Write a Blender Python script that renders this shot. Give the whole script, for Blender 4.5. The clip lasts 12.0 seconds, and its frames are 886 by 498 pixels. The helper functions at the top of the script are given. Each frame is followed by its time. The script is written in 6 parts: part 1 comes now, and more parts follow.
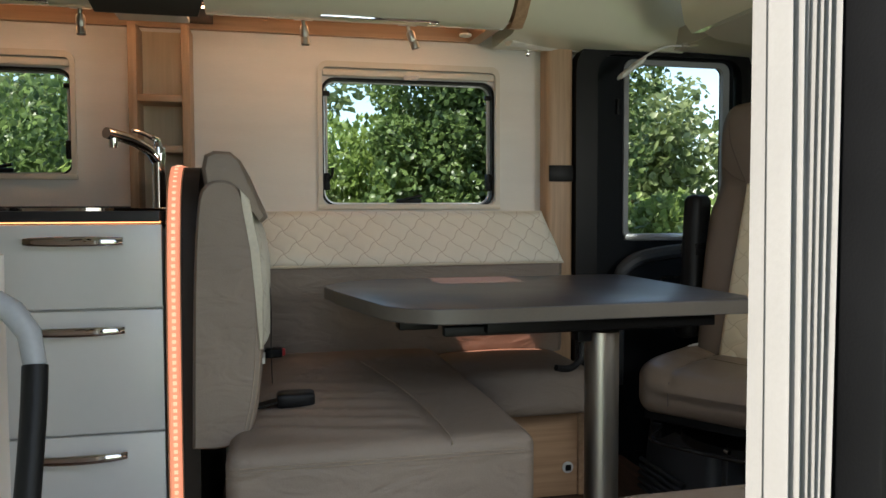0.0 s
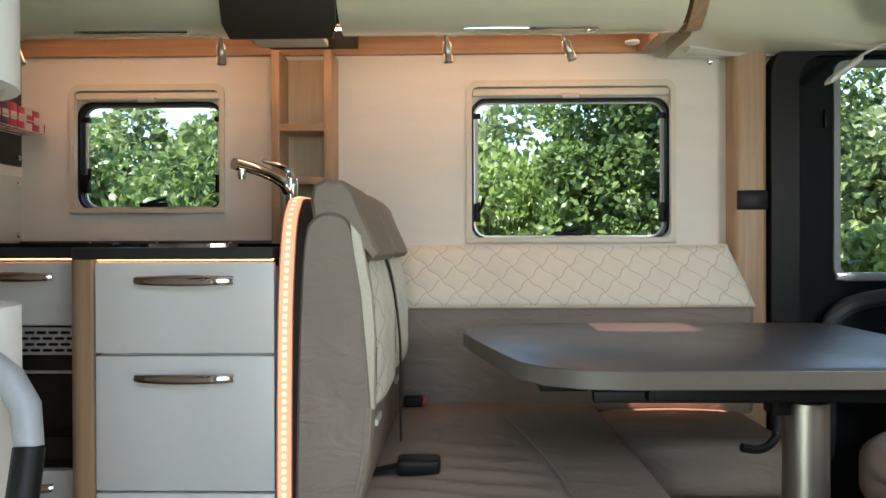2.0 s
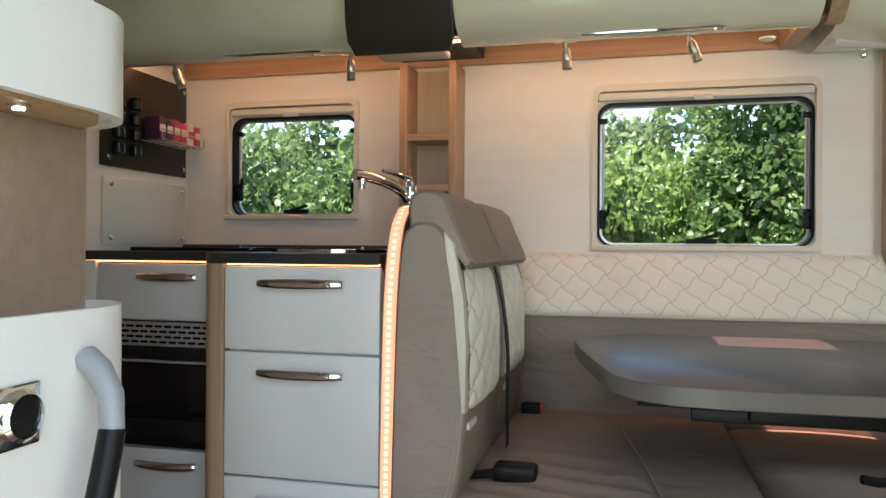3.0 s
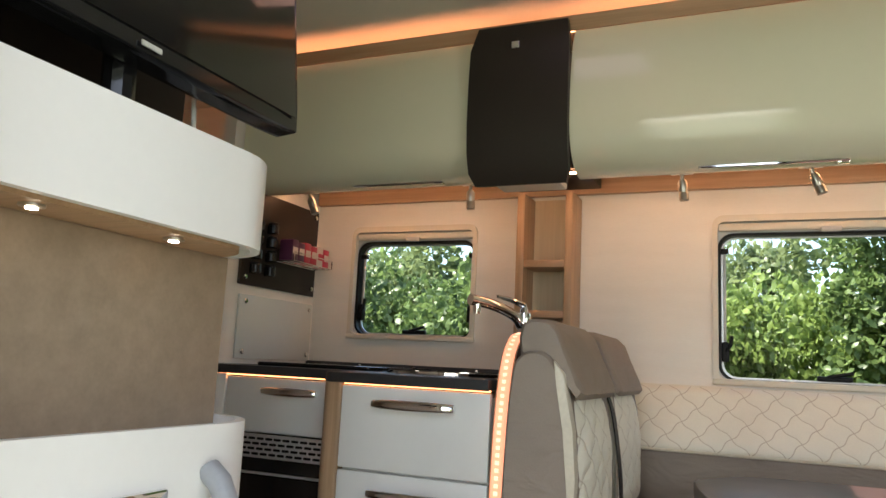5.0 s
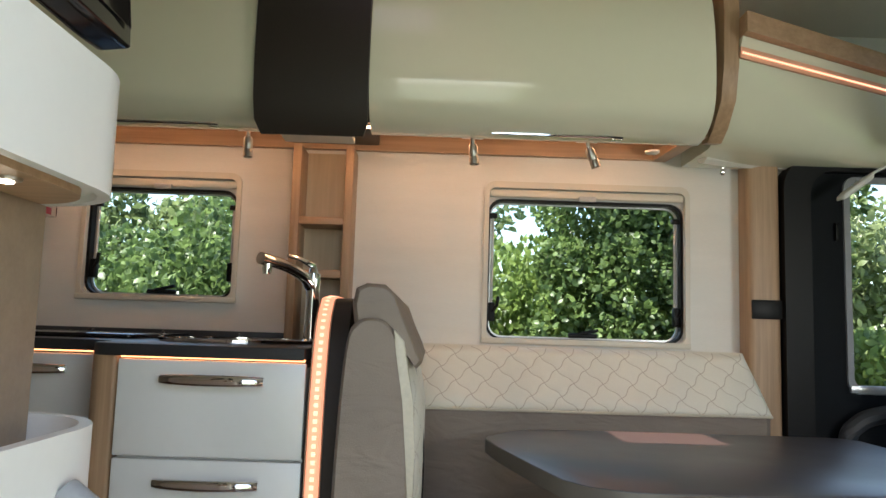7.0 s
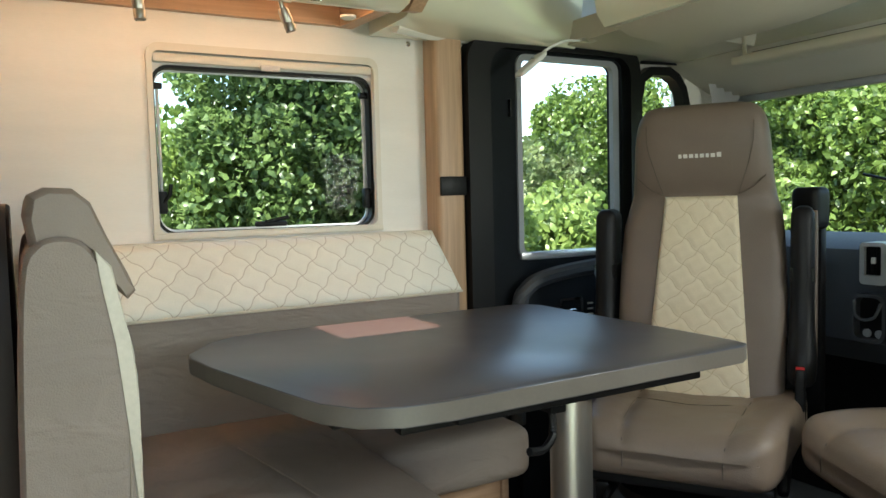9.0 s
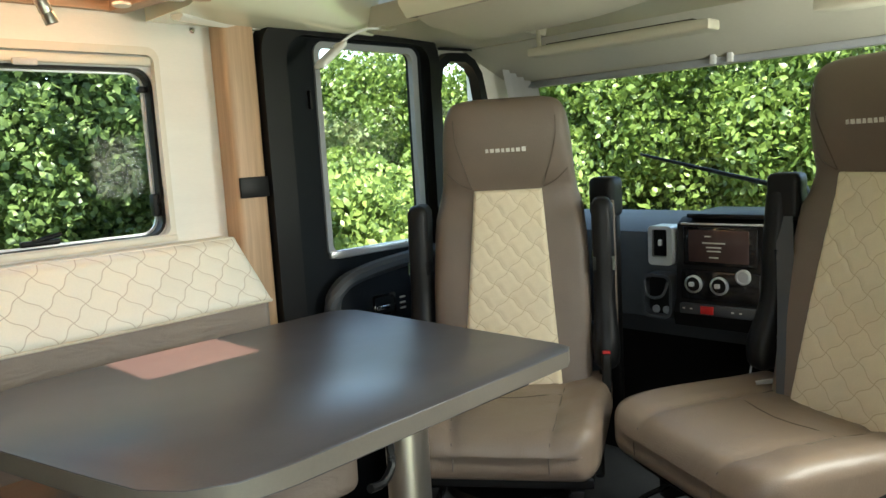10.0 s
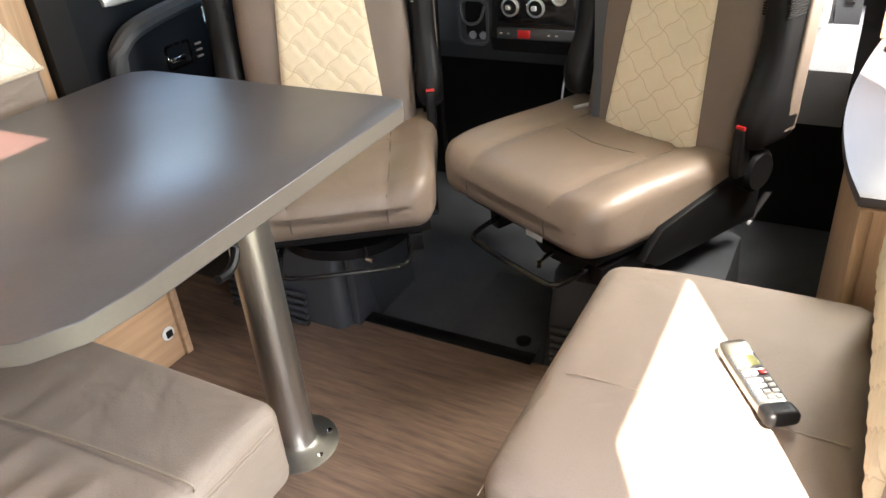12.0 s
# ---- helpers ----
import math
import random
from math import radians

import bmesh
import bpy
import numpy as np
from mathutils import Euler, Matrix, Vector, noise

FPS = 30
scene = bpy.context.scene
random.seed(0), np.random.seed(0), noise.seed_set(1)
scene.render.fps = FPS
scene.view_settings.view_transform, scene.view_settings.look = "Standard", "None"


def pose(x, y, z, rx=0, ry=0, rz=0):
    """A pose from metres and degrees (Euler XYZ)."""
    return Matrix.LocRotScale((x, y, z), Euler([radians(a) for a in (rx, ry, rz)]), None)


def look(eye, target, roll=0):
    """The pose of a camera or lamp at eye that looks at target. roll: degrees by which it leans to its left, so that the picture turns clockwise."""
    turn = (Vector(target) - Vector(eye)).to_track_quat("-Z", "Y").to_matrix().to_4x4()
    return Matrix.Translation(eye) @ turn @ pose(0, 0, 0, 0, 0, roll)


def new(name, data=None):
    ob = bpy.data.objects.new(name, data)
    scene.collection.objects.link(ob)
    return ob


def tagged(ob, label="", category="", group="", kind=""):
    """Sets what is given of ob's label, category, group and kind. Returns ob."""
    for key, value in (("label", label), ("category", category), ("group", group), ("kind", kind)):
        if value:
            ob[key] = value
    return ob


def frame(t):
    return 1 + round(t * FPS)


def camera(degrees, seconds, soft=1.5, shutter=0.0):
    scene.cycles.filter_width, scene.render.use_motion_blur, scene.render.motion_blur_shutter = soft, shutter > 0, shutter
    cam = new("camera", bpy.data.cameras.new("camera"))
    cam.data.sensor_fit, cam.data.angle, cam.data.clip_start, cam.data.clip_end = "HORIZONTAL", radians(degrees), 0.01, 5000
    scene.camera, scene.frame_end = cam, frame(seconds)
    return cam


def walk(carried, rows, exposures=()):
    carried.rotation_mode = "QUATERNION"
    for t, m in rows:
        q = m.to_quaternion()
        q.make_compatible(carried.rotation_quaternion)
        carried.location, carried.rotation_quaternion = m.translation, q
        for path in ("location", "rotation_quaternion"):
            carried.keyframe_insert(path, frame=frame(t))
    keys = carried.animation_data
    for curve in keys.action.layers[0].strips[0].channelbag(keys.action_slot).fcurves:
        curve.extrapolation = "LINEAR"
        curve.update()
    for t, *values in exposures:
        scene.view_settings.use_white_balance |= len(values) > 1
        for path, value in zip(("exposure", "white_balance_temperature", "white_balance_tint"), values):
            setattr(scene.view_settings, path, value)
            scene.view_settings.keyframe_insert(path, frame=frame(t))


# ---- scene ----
cam = camera(61.2, 12.0)
PATH = [
    (0, (0.164, 0.031, 0.975), (0.606, 1.979, 0.884), -0.2),
    (0.5, (0.215, 0.109, 0.978), (0.548, 2.078, 0.874), -0.0),
    (1, (0.233, 0.174, 0.983), (0.481, 2.157, 0.897), 0.3),
    (1.5, (0.262, 0.264, 0.984), (0.397, 2.259, 0.948), 0.2),
    (2, (0.304, 0.318, 0.989), (0.261, 2.318, 0.98), -0.2),
    (2.5, (0.391, 0.326, 0.993), (0.129, 2.308, 0.978), -0.1),
    (3, (0.452, 0.311, 1.001), (-0.029, 2.252, 0.999), 0.4),
    (3.5, (0.481, 0.298, 1.011), (-0.145, 2.197, 1.07), 0.7),
    (3.7, (0.486, 0.305, 1.011), (-0.19, 2.185, 1.109), 0.6),
    (5.3, (0.476, 0.272, 1.019), (-0.307, 2.082, 1.348), 3.0),
    (5.5, (0.456, 0.273, 1.022), (-0.283, 2.101, 1.359), 3.4),
    (6, (0.364, 0.284, 1.023), (-0.16, 2.183, 1.368), 3.4),
    (6.5, (0.251, 0.307, 1.027), (0.008, 2.269, 1.329), 2.6),
    (7, (0.164, 0.337, 1.034), (0.188, 2.326, 1.25), 1.8),
    (7.2, (0.156, 0.344, 1.047), (0.26, 2.334, 1.217), 1.4),
    (8.8, (0.02, 0.612, 1.083), (0.888, 2.39, 0.972), -1.3),
    (9, (0.006, 0.635, 1.091), (0.985, 2.374, 0.959), -1.5),
    (9.5, (0.011, 0.694, 1.153), (1.213, 2.281, 0.961), -2.2),
    (10, (0.017, 0.771, 1.21), (1.432, 2.16, 0.952), -3.3),
    (10.5, (0.041, 0.838, 1.276), (1.641, 1.958, 0.846), -3.8),
    (11, (0.067, 0.886, 1.298), (1.744, 1.751, 0.637), -3.7),
    (11.5, (0.084, 0.893, 1.305), (1.682, 1.705, 0.418), -5.0),
    (12, (0.072, 0.899, 1.292), (1.562, 1.765, 0.278), -4.8),
]
walk(cam, [(t, look(eye, target, roll)) for t, eye, target, roll in PATH],
     [(t, stops, warm, tint) for t, stops, warm, tint in ((0, 1.2, 6600, 10), (1, 1.62, 6550, 10), (2.5, 1.97, 6300, 11), (6, 1.82, 6900, 15), (7.2, 1.78, 6450, 11), (9.0, 2.22, 6500, 4), (10, 2.62, 6800, 4), (11, 3.02, 7400, 11), (12, 3.50, 7050, 16))])

# ---- world, sun, exposure ----
SUN_H, SUN_E = (0.871, 0.491), 55.5   # the way the light travels over the ground, its height
world = bpy.data.worlds.new("sky")
scene.world = world
world.use_nodes = True
wn = world.node_tree
sky = wn.nodes.new("ShaderNodeTexSky")
sky.sky_type, sky.sun_disc = "NISHITA", False
sky.sun_elevation, sky.sun_rotation = radians(SUN_E), math.atan2(-SUN_H[0], -SUN_H[1])
wn.links.new(sky.outputs[0], wn.nodes["Background"].inputs[0])
wn.nodes["Background"].inputs[1].default_value = 0.15
sun = new("sun", bpy.data.lights.new("sun", "SUN"))
sun.data.energy, sun.data.angle, sun.data.color = 5.0, radians(0.5), (1.0, 0.95, 0.87)
ce, se = math.cos(radians(SUN_E)), math.sin(radians(SUN_E))
sun.matrix_world = look((0, 0, 20), (SUN_H[0] * ce, SUN_H[1] * ce, 20 - se))


def opening_light(name, at, target, w, h, watts):
    """The sky's light in an opening."""
    a = new(name, bpy.data.lights.new(name, "AREA"))
    a.data.shape, a.data.size, a.data.size_y, a.data.energy, a.data.color = "RECTANGLE", w, h, watts, (0.97, 1.0, 0.95)
    a.matrix_world = look(at, target)


opening_light("entrance_light", (0.26, 0.56, 1.0), (0.26, 3.0, 0.95), 0.62, 1.7, 1.6)
# added lamp in an assumed, unseen side window, to brighten the cab seats
opening_light("assumed_window_light", (1.98, 0.64, 1.22), (1.75, 2.0, 0.40), 0.52, 0.40, 4.6)


# ---- materials ----
def mat(name, col, rough=0.5, metal=0.0, col2=None, scale=6.0, fine=120.0, vary=0.12, bump=0.05, stretch=(1, 1, 1), spec=0.5, coat=0.0, fine_bump=True):
    """A Principled material with stains at one scale and grain at another."""
    m = bpy.data.materials.new(name)
    m.use_nodes = True
    nt = m.node_tree
    n, l = nt.nodes, nt.links
    b = n["Principled BSDF"]
    tc = n.new("ShaderNodeTexCoord")
    mp = n.new("ShaderNodeMapping")
    mp.inputs["Scale"].default_value = stretch
    l.new(tc.outputs["Object"], mp.inputs[0])
    big, small = n.new("ShaderNodeTexNoise"), n.new("ShaderNodeTexNoise")
    for node, s in ((big, scale), (small, fine)):
        l.new(mp.outputs[0], node.inputs["Vector"])
        node.inputs["Scale"].default_value = s
        node.inputs["Detail"].default_value = 4
    mx = n.new("ShaderNodeMath")
    mx.operation = "MULTIPLY_ADD"
    l.new(small.outputs[0], mx.inputs[0])
    mx.inputs[1].default_value = 0.5
    l.new(big.outputs[0], mx.inputs[2])
    ramp = n.new("ShaderNodeValToRGB")
    c2 = col2 or tuple(c * (1 - 2 * vary) for c in col)
    ramp.color_ramp.elements[0].position, ramp.color_ramp.elements[1].position = 0.5, 1.0
    ramp.color_ramp.elements[0].color = (*c2, 1)
    ramp.color_ramp.elements[1].color = (*col, 1)
    l.new(mx.outputs[0], ramp.inputs[0])
    l.new(ramp.outputs[0], b.inputs["Base Color"])
    rr = n.new("ShaderNodeMapRange")
    rr.inputs["To Min"].default_value, rr.inputs["To Max"].default_value = max(0.02, rough * 0.85), min(1, rough * 1.15)
    l.new(big.outputs[0], rr.inputs[0])
    l.new(rr.outputs[0], b.inputs["Roughness"])
    b.inputs["Metallic"].default_value = metal
    b.inputs["Specular IOR Level"].default_value = spec
    b.inputs["Coat Weight"].default_value = coat
    b.inputs["Coat Roughness"].default_value = 0.05
    if bump:
        bp = n.new("ShaderNodeBump")
        bp.inputs["Strength"].default_value = bump
        bp.inputs["Distance"].default_value = 0.004
        l.new((small if fine_bump else big).outputs[0], bp.inputs["Height"])
        l.new(bp.outputs[0], b.inputs["Normal"])
    return m


def wood(name, light, dark, axis=2, rough=0.45):
    s = [55.0, 55.0, 55.0]
    s[axis] = 2.2
    return mat(name, light, rough, 0, dark, 1.0, 3.2, 0.2, 0.08, tuple(s))


def glow(name, col, strength):
    m = bpy.data.materials.new(name)
    m.use_nodes = True
    b = m.node_tree.nodes["Principled BSDF"]
    b.inputs["Base Color"].default_value = (*col, 1)
    b.inputs["Emission Color"].default_value = (*col, 1)
    b.inputs["Emission Strength"].default_value = strength
    return m


def glass(name, tint, gloss=1.45):
    m = bpy.data.materials.new(name)
    m.use_nodes = True
    nt = m.node_tree
    n, l = nt.nodes, nt.links
    n.remove(n["Principled BSDF"])
    tr, gl, fr, mix = n.new("ShaderNodeBsdfTransparent"), n.new("ShaderNodeBsdfGlossy"), n.new("ShaderNodeFresnel"), n.new("ShaderNodeMixShader")
    tr.inputs[0].default_value = (*tint, 1)
    gl.inputs["Roughness"].default_value = 0.02
    fr.inputs[0].default_value = gloss
    l.new(fr.outputs[0], mix.inputs[0])
    l.new(tr.outputs[0], mix.inputs[1])
    l.new(gl.outputs[0], mix.inputs[2])
    l.new(mix.outputs[0], n["Material Output"].inputs[0])
    return m


def leafy(name, a, b_, trans=0.5):
    m = bpy.data.materials.new(name)
    m.use_nodes = True
    nt = m.node_tree
    n, l = nt.nodes, nt.links
    b = n["Principled BSDF"]
    geo, ramp = n.new("ShaderNodeNewGeometry"), n.new("ShaderNodeValToRGB")
    ramp.color_ramp.elements[0].color, ramp.color_ramp.elements[1].color = (*a, 1), (*b_, 1)
    l.new(geo.outputs["Random Per Island"], ramp.inputs[0])
    l.new(ramp.outputs[0], b.inputs["Base Color"])
    b.inputs["Roughness"].default_value = 0.38
    tl, mix = n.new("ShaderNodeBsdfTranslucent"), n.new("ShaderNodeMixShader")
    l.new(ramp.outputs[0], tl.inputs[0])
    mix.inputs[0].default_value = trans
    l.new(b.outputs[0], mix.inputs[1])
    l.new(tl.outputs[0], mix.inputs[2])
    l.new(mix.outputs[0], n["Material Output"].inputs[0])
    return m


def quilted(name, col, seam):
    """Soft leather with wavy stitched diamonds; the seams run through the mesh's UV, one unit a diamond."""
    m = mat(name, col, 0.5, 0, None, 5, 260, 0.06, 0.12)
    nt = m.node_tree
    n, l = nt.nodes, nt.links
    b = n["Principled BSDF"]
    uv, sp = n.new("ShaderNodeUVMap"), n.new("ShaderNodeSeparateXYZ")
    l.new(uv.outputs[0], sp.inputs[0])

    def op(kind, p, q=0.0):
        o = n.new("ShaderNodeMath")
        o.operation = kind
        for i, v in enumerate((p, q)):
            if isinstance(v, (int, float)):
                o.inputs[i].default_value = v
            else:
                l.new(v, o.inputs[i])
        return o.outputs[0]
    s, d = op("ADD", sp.outputs[0], sp.outputs[1]), op("SUBTRACT", sp.outputs[0], sp.outputs[1])
    near = []
    for p, q, k in ((s, d, 0.055), (d, s, -0.055)):
        wave = op("MULTIPLY", op("SINE", op("MULTIPLY", q, 2 * math.pi)), k)
        near.append(op("PINGPONG", op("ADD", op("ADD", p, wave), 40.0), 0.5))
    dist = op("MINIMUM", near[0], near[1])
    line = n.new("ShaderNodeMapRange")
    line.inputs["From Min"].default_value, line.inputs["From Max"].default_value = 0.008, 0.028
    l.new(dist, line.inputs[0])
    mixc = n.new("ShaderNodeMix")
    mixc.data_type = "RGBA"
    old = b.inputs["Base Color"].links[0].from_socket
    mixc.inputs["A"].default_value = (*seam, 1)
    l.new(line.outputs[0], mixc.inputs["Factor"])
    l.new(old, mixc.inputs["B"])
    l.new(mixc.outputs["Result"], b.inputs["Base Color"])
    bp = n.new("ShaderNodeBump")
    bp.inputs["Strength"].default_value, bp.inputs["Distance"].default_value = 0.35, 0.003
    soft = op("POWER", op("MULTIPLY", dist, 2.0), 0.4)
    l.new(soft, bp.inputs["Height"])
    l.new(b.inputs["Normal"].links[0].from_socket, bp.inputs["Normal"])
    l.new(bp.outputs[0], b.inputs["Normal"])
    return m


M_WALL = mat("wall_white", (0.78, 0.76, 0.71), 0.55, 0, (0.72, 0.70, 0.65), 3, 60, bump=0.10, stretch=(1, 1, 6))
M_CREAM = mat("cream_gloss", (0.78, 0.765, 0.60), 0.13, 0, (0.76, 0.745, 0.58), 2, 40, bump=0.0, coat=0.6)
M_FRONT = mat("white_front", (0.84, 0.84, 0.82), 0.30, 0, (0.81, 0.81, 0.79), 2, 50, bump=0.0, coat=0.15)
M_SHELL = mat("satin_white", (0.82, 0.81, 0.79), 0.33, 0, (0.79, 0.78, 0.76), 2, 60, bump=0.015)
M_CEIL = mat("ceiling_cream", (0.76, 0.73, 0.66), 0.6, 0, (0.72, 0.69, 0.62), 3, 90, bump=0.04)
M_OAK = wood("oak_upright", (0.50, 0.33, 0.20), (0.34, 0.21, 0.12), 2)
M_OAKX = wood("oak_lengthwise", (0.52, 0.33, 0.20), (0.38, 0.23, 0.13), 0)
M_OAKY = wood("oak_crosswise", (0.50, 0.33, 0.20), (0.36, 0.22, 0.13), 1)
M_BROWN = mat("dark_brown_panel", (0.034, 0.026, 0.021), 0.48, 0, None, 4, 150, 0.1, 0.03, spec=0.3)
M_BIRCH = wood("pale_birch", (0.66, 0.53, 0.36), (0.56, 0.44, 0.29), 2)
M_FRAME = mat("cream_window_frame", (0.66, 0.62, 0.53), 0.45, 0, (0.62, 0.58, 0.49), 4, 80, bump=0.02)
M_WORK = mat("anthracite_worktop", (0.045, 0.044, 0.047), 0.42, 0, (0.030, 0.030, 0.033), 6, 200, bump=0.05)
M_TABLE = mat("slate_grey_laminate", (0.084, 0.079, 0.084), 0.36, 0, (0.066, 0.062, 0.067), 9, 240, bump=0.04)
M_EDGE = mat("table_edge_band", (0.135, 0.118, 0.098), 0.42, 0, None, 9, 150, 0.08, 0.03)
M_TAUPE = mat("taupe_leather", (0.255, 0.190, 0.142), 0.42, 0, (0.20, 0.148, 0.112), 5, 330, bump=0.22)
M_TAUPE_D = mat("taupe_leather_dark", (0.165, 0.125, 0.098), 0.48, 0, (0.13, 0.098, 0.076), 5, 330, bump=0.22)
def creased(m, scale, depth, stretch):
    """Soft folds over the grain of a cloth or leather."""
    n, l = m.node_tree.nodes, m.node_tree.links
    b = n["Principled BSDF"]
    tc, mp, ns, bp = n.new("ShaderNodeTexCoord"), n.new("ShaderNodeMapping"), n.new("ShaderNodeTexNoise"), n.new("ShaderNodeBump")
    mp.inputs["Scale"].default_value = stretch
    mp.inputs["Rotation"].default_value = (0.3, 0.5, 0.4)
    ns.inputs["Scale"].default_value, ns.inputs["Detail"].default_value, ns.inputs["Distortion"].default_value = scale, 2, 1.4
    bp.inputs["Strength"].default_value, bp.inputs["Distance"].default_value = 0.55, depth
    l.new(tc.outputs["Object"], mp.inputs[0])
    l.new(mp.outputs[0], ns.inputs["Vector"])
    l.new(ns.outputs[0], bp.inputs["Height"])
    l.new(b.inputs["Normal"].links[0].from_socket, bp.inputs["Normal"])
    l.new(bp.outputs[0], b.inputs["Normal"])
    return m


M_FABRIC = mat("taupe_fabric", (0.27, 0.215, 0.175), 0.62, 0, (0.225, 0.178, 0.145), 6, 420, bump=0.30)
creased(M_FABRIC, 6.0, 0.014, (1, 1, 2.6))
creased(M_TAUPE, 7.0, 0.006, (1, 1, 1))
M_QUILT = quilted("cream_quilt", (0.70, 0.60, 0.43), (0.50, 0.40, 0.26))
M_QUILT_W = quilted("ivory_quilt", (0.80, 0.76, 0.65), (0.50, 0.43, 0.34))
M_IVORY = mat("ivory_leather", (0.76, 0.72, 0.61), 0.5, 0, None, 5, 300, 0.06, 0.15)
M_PIPE = mat("cream_piping", (0.62, 0.56, 0.45), 0.5)
M_SEAM = mat("brown_thread", (0.11, 0.082, 0.062), 0.6)
M_THREAD = mat("taupe_thread", (0.34, 0.27, 0.21), 0.6)
M_BLACK = mat("black_plastic", (0.0075, 0.0075, 0.008), 0.45, 0, None, 8, 260, 0.15, 0.10, spec=0.22)
M_GLOSSB = mat("gloss_black", (0.012, 0.012, 0.013), 0.10, 0, None, 8, 60, 0.1, 0.0)
M_DOORB = mat("charcoal_door_trim", (0.0085, 0.0105, 0.013), 0.6, 0, None, 6, 220, 0.15, 0.12, spec=0.12)
M_DASH = mat("charcoal_dash", (0.046, 0.050, 0.056), 0.58, 0, None, 6, 260, 0.12, 0.16)
M_RUBBER = mat("rubber_mat", (0.085, 0.09, 0.098), 0.62, 0, None, 7, 140, 0.2, 0.15)
M_GREY = mat("grey_plastic", (0.30, 0.31, 0.33), 0.4, 0, None, 6, 160, 0.08, 0.05)
M_LIGHTG = mat("light_grey_plastic", (0.55, 0.55, 0.55), 0.4, 0, None, 6, 160, 0.06, 0.05)
M_SILVER = mat("silver_trim", (0.70, 0.71, 0.72), 0.32, 0.6, None, 6, 90, 0.05, 0.02)
M_CHROME = mat("chrome", (0.88, 0.88, 0.88), 0.06, 1.0, None, 5, 60, 0.02, 0.0)
M_STEEL = mat("brushed_steel", (0.56, 0.54, 0.50), 0.36, 1.0, None, 4, 160, 0.08, 0.03, (1, 1, 0.05))
M_NICKEL = mat("dark_nickel", (0.56, 0.53, 0.48), 0.32, 1.0, None, 5, 90, 0.06, 0.02)
M_SATIN = mat("satin_nickel", (0.62, 0.60, 0.55), 0.30, 1.0, None, 5, 90, 0.06, 0.02)
M_BRWALL = mat("bronze_wallpaper", (0.35, 0.265, 0.19), 0.42, 0, (0.275, 0.207, 0.148), 34, 160, bump=0.25, fine_bump=False)
M_FLOOR = mat("streaked_brown_vinyl", (0.235, 0.150, 0.105), 0.55, 0, (0.105, 0.066, 0.046), 1.0, 3.1, 0.2, 0.5, (62, 5.5, 1))
M_RED = mat("red_plastic", (0.55, 0.02, 0.02), 0.35)
M_LEDW = glow("warm_led", (1.0, 0.52, 0.27), 5.6)
M_LEDC = glow("led_dot", (1.0, 0.50, 0.32), 0.55)
M_SPOTL = glow("spot_led", (1.0, 0.85, 0.65), 6.0)
M_STRIPLIT = glow("lit_diffuser", (1.0, 0.36, 0.21), 0.34)
M_LEDU = glow("worktop_led", (1.0, 0.40, 0.16), 1.3)
M_LEDV = glow("cove_led", (1.0, 0.40, 0.18), 2.3)
# the LED glow is put into this peach base colour; it emits nothing
M_STRIP = mat("led_glow_peach", (0.80, 0.44, 0.28), 0.5)
M_GLASS = glass("clear_glass", (0.96, 0.98, 0.96), 1.15)
M_ACRYL = glass("acrylic_pane", (0.92, 0.96, 0.93), 1.10)
M_ROSE = glass("rose_tinted_acrylic", (0.88, 0.66, 0.60), 1.05)
# cream lining with the shade over the cab put into its colour
M_BEIGE = mat("cab_cream_shaded", (0.52, 0.49, 0.40), 0.6, 0, (0.48, 0.45, 0.36), 3, 90, bump=0.05)
M_SCREEN = mat("dark_screen", (0.010, 0.009, 0.009), 0.09, 0, None, 4, 50, 0.1, 0.0)
M_LABEL = mat("pale_label", (0.62, 0.60, 0.55), 0.5)
M_PLEAT = mat("white_pleat", (0.29, 0.275, 0.26), 0.8, 0, None, 6, 150, 0.05, 0.08)
M_CLOTH = mat("grey_pleat", (0.52, 0.52, 0.52), 0.7, 0, None, 6, 150, 0.06, 0.08)
M_TIN = mat("red_tin", (0.55, 0.05, 0.10), 0.3)
M_TINB = mat("plum_tin", (0.10, 0.03, 0.08), 0.3)
M_TINW = mat("pale_tin", (0.70, 0.62, 0.60), 0.35)
M_LEAF = leafy("hedge_leaf", (0.045, 0.080, 0.024), (0.21, 0.29, 0.10))
M_LEAF_L = leafy("laurel_leaf", (0.11, 0.17, 0.045), (0.30, 0.39, 0.11))
M_LEAF_F = leafy("front_hedge_leaf", (0.045, 0.085, 0.018), (0.19, 0.27, 0.065))
# paled leaf colours: the haze before the far trees is painted in
M_LEAF_T = leafy("hazy_tree_leaf", (0.10, 0.14, 0.055), (0.26, 0.31, 0.14))
M_TWIG = mat("twig", (0.10, 0.07, 0.045), 0.8)
# dark green that paints the shade deep between the leaves
M_DEEP = mat("hedge_inner_shade", (0.05, 0.085, 0.026), 0.9, 0, None, 2, 20, 0.3, 0.2)
M_GRASS = mat("lawn", (0.060, 0.105, 0.016), 0.9, 0, (0.045, 0.082, 0.013), 0.8, 30, bump=0.5)
M_SOIL = mat("mulch", (0.15, 0.098, 0.06), 0.95, 0, (0.09, 0.056, 0.034), 3, 40, bump=0.5)
M_BODY = mat("vehicle_skin", (0.78, 0.78, 0.77), 0.25, 0, None, 3, 50, 0.03, 0.0)
M_PAPER = mat("white_paper", (0.80, 0.80, 0.78), 0.6)


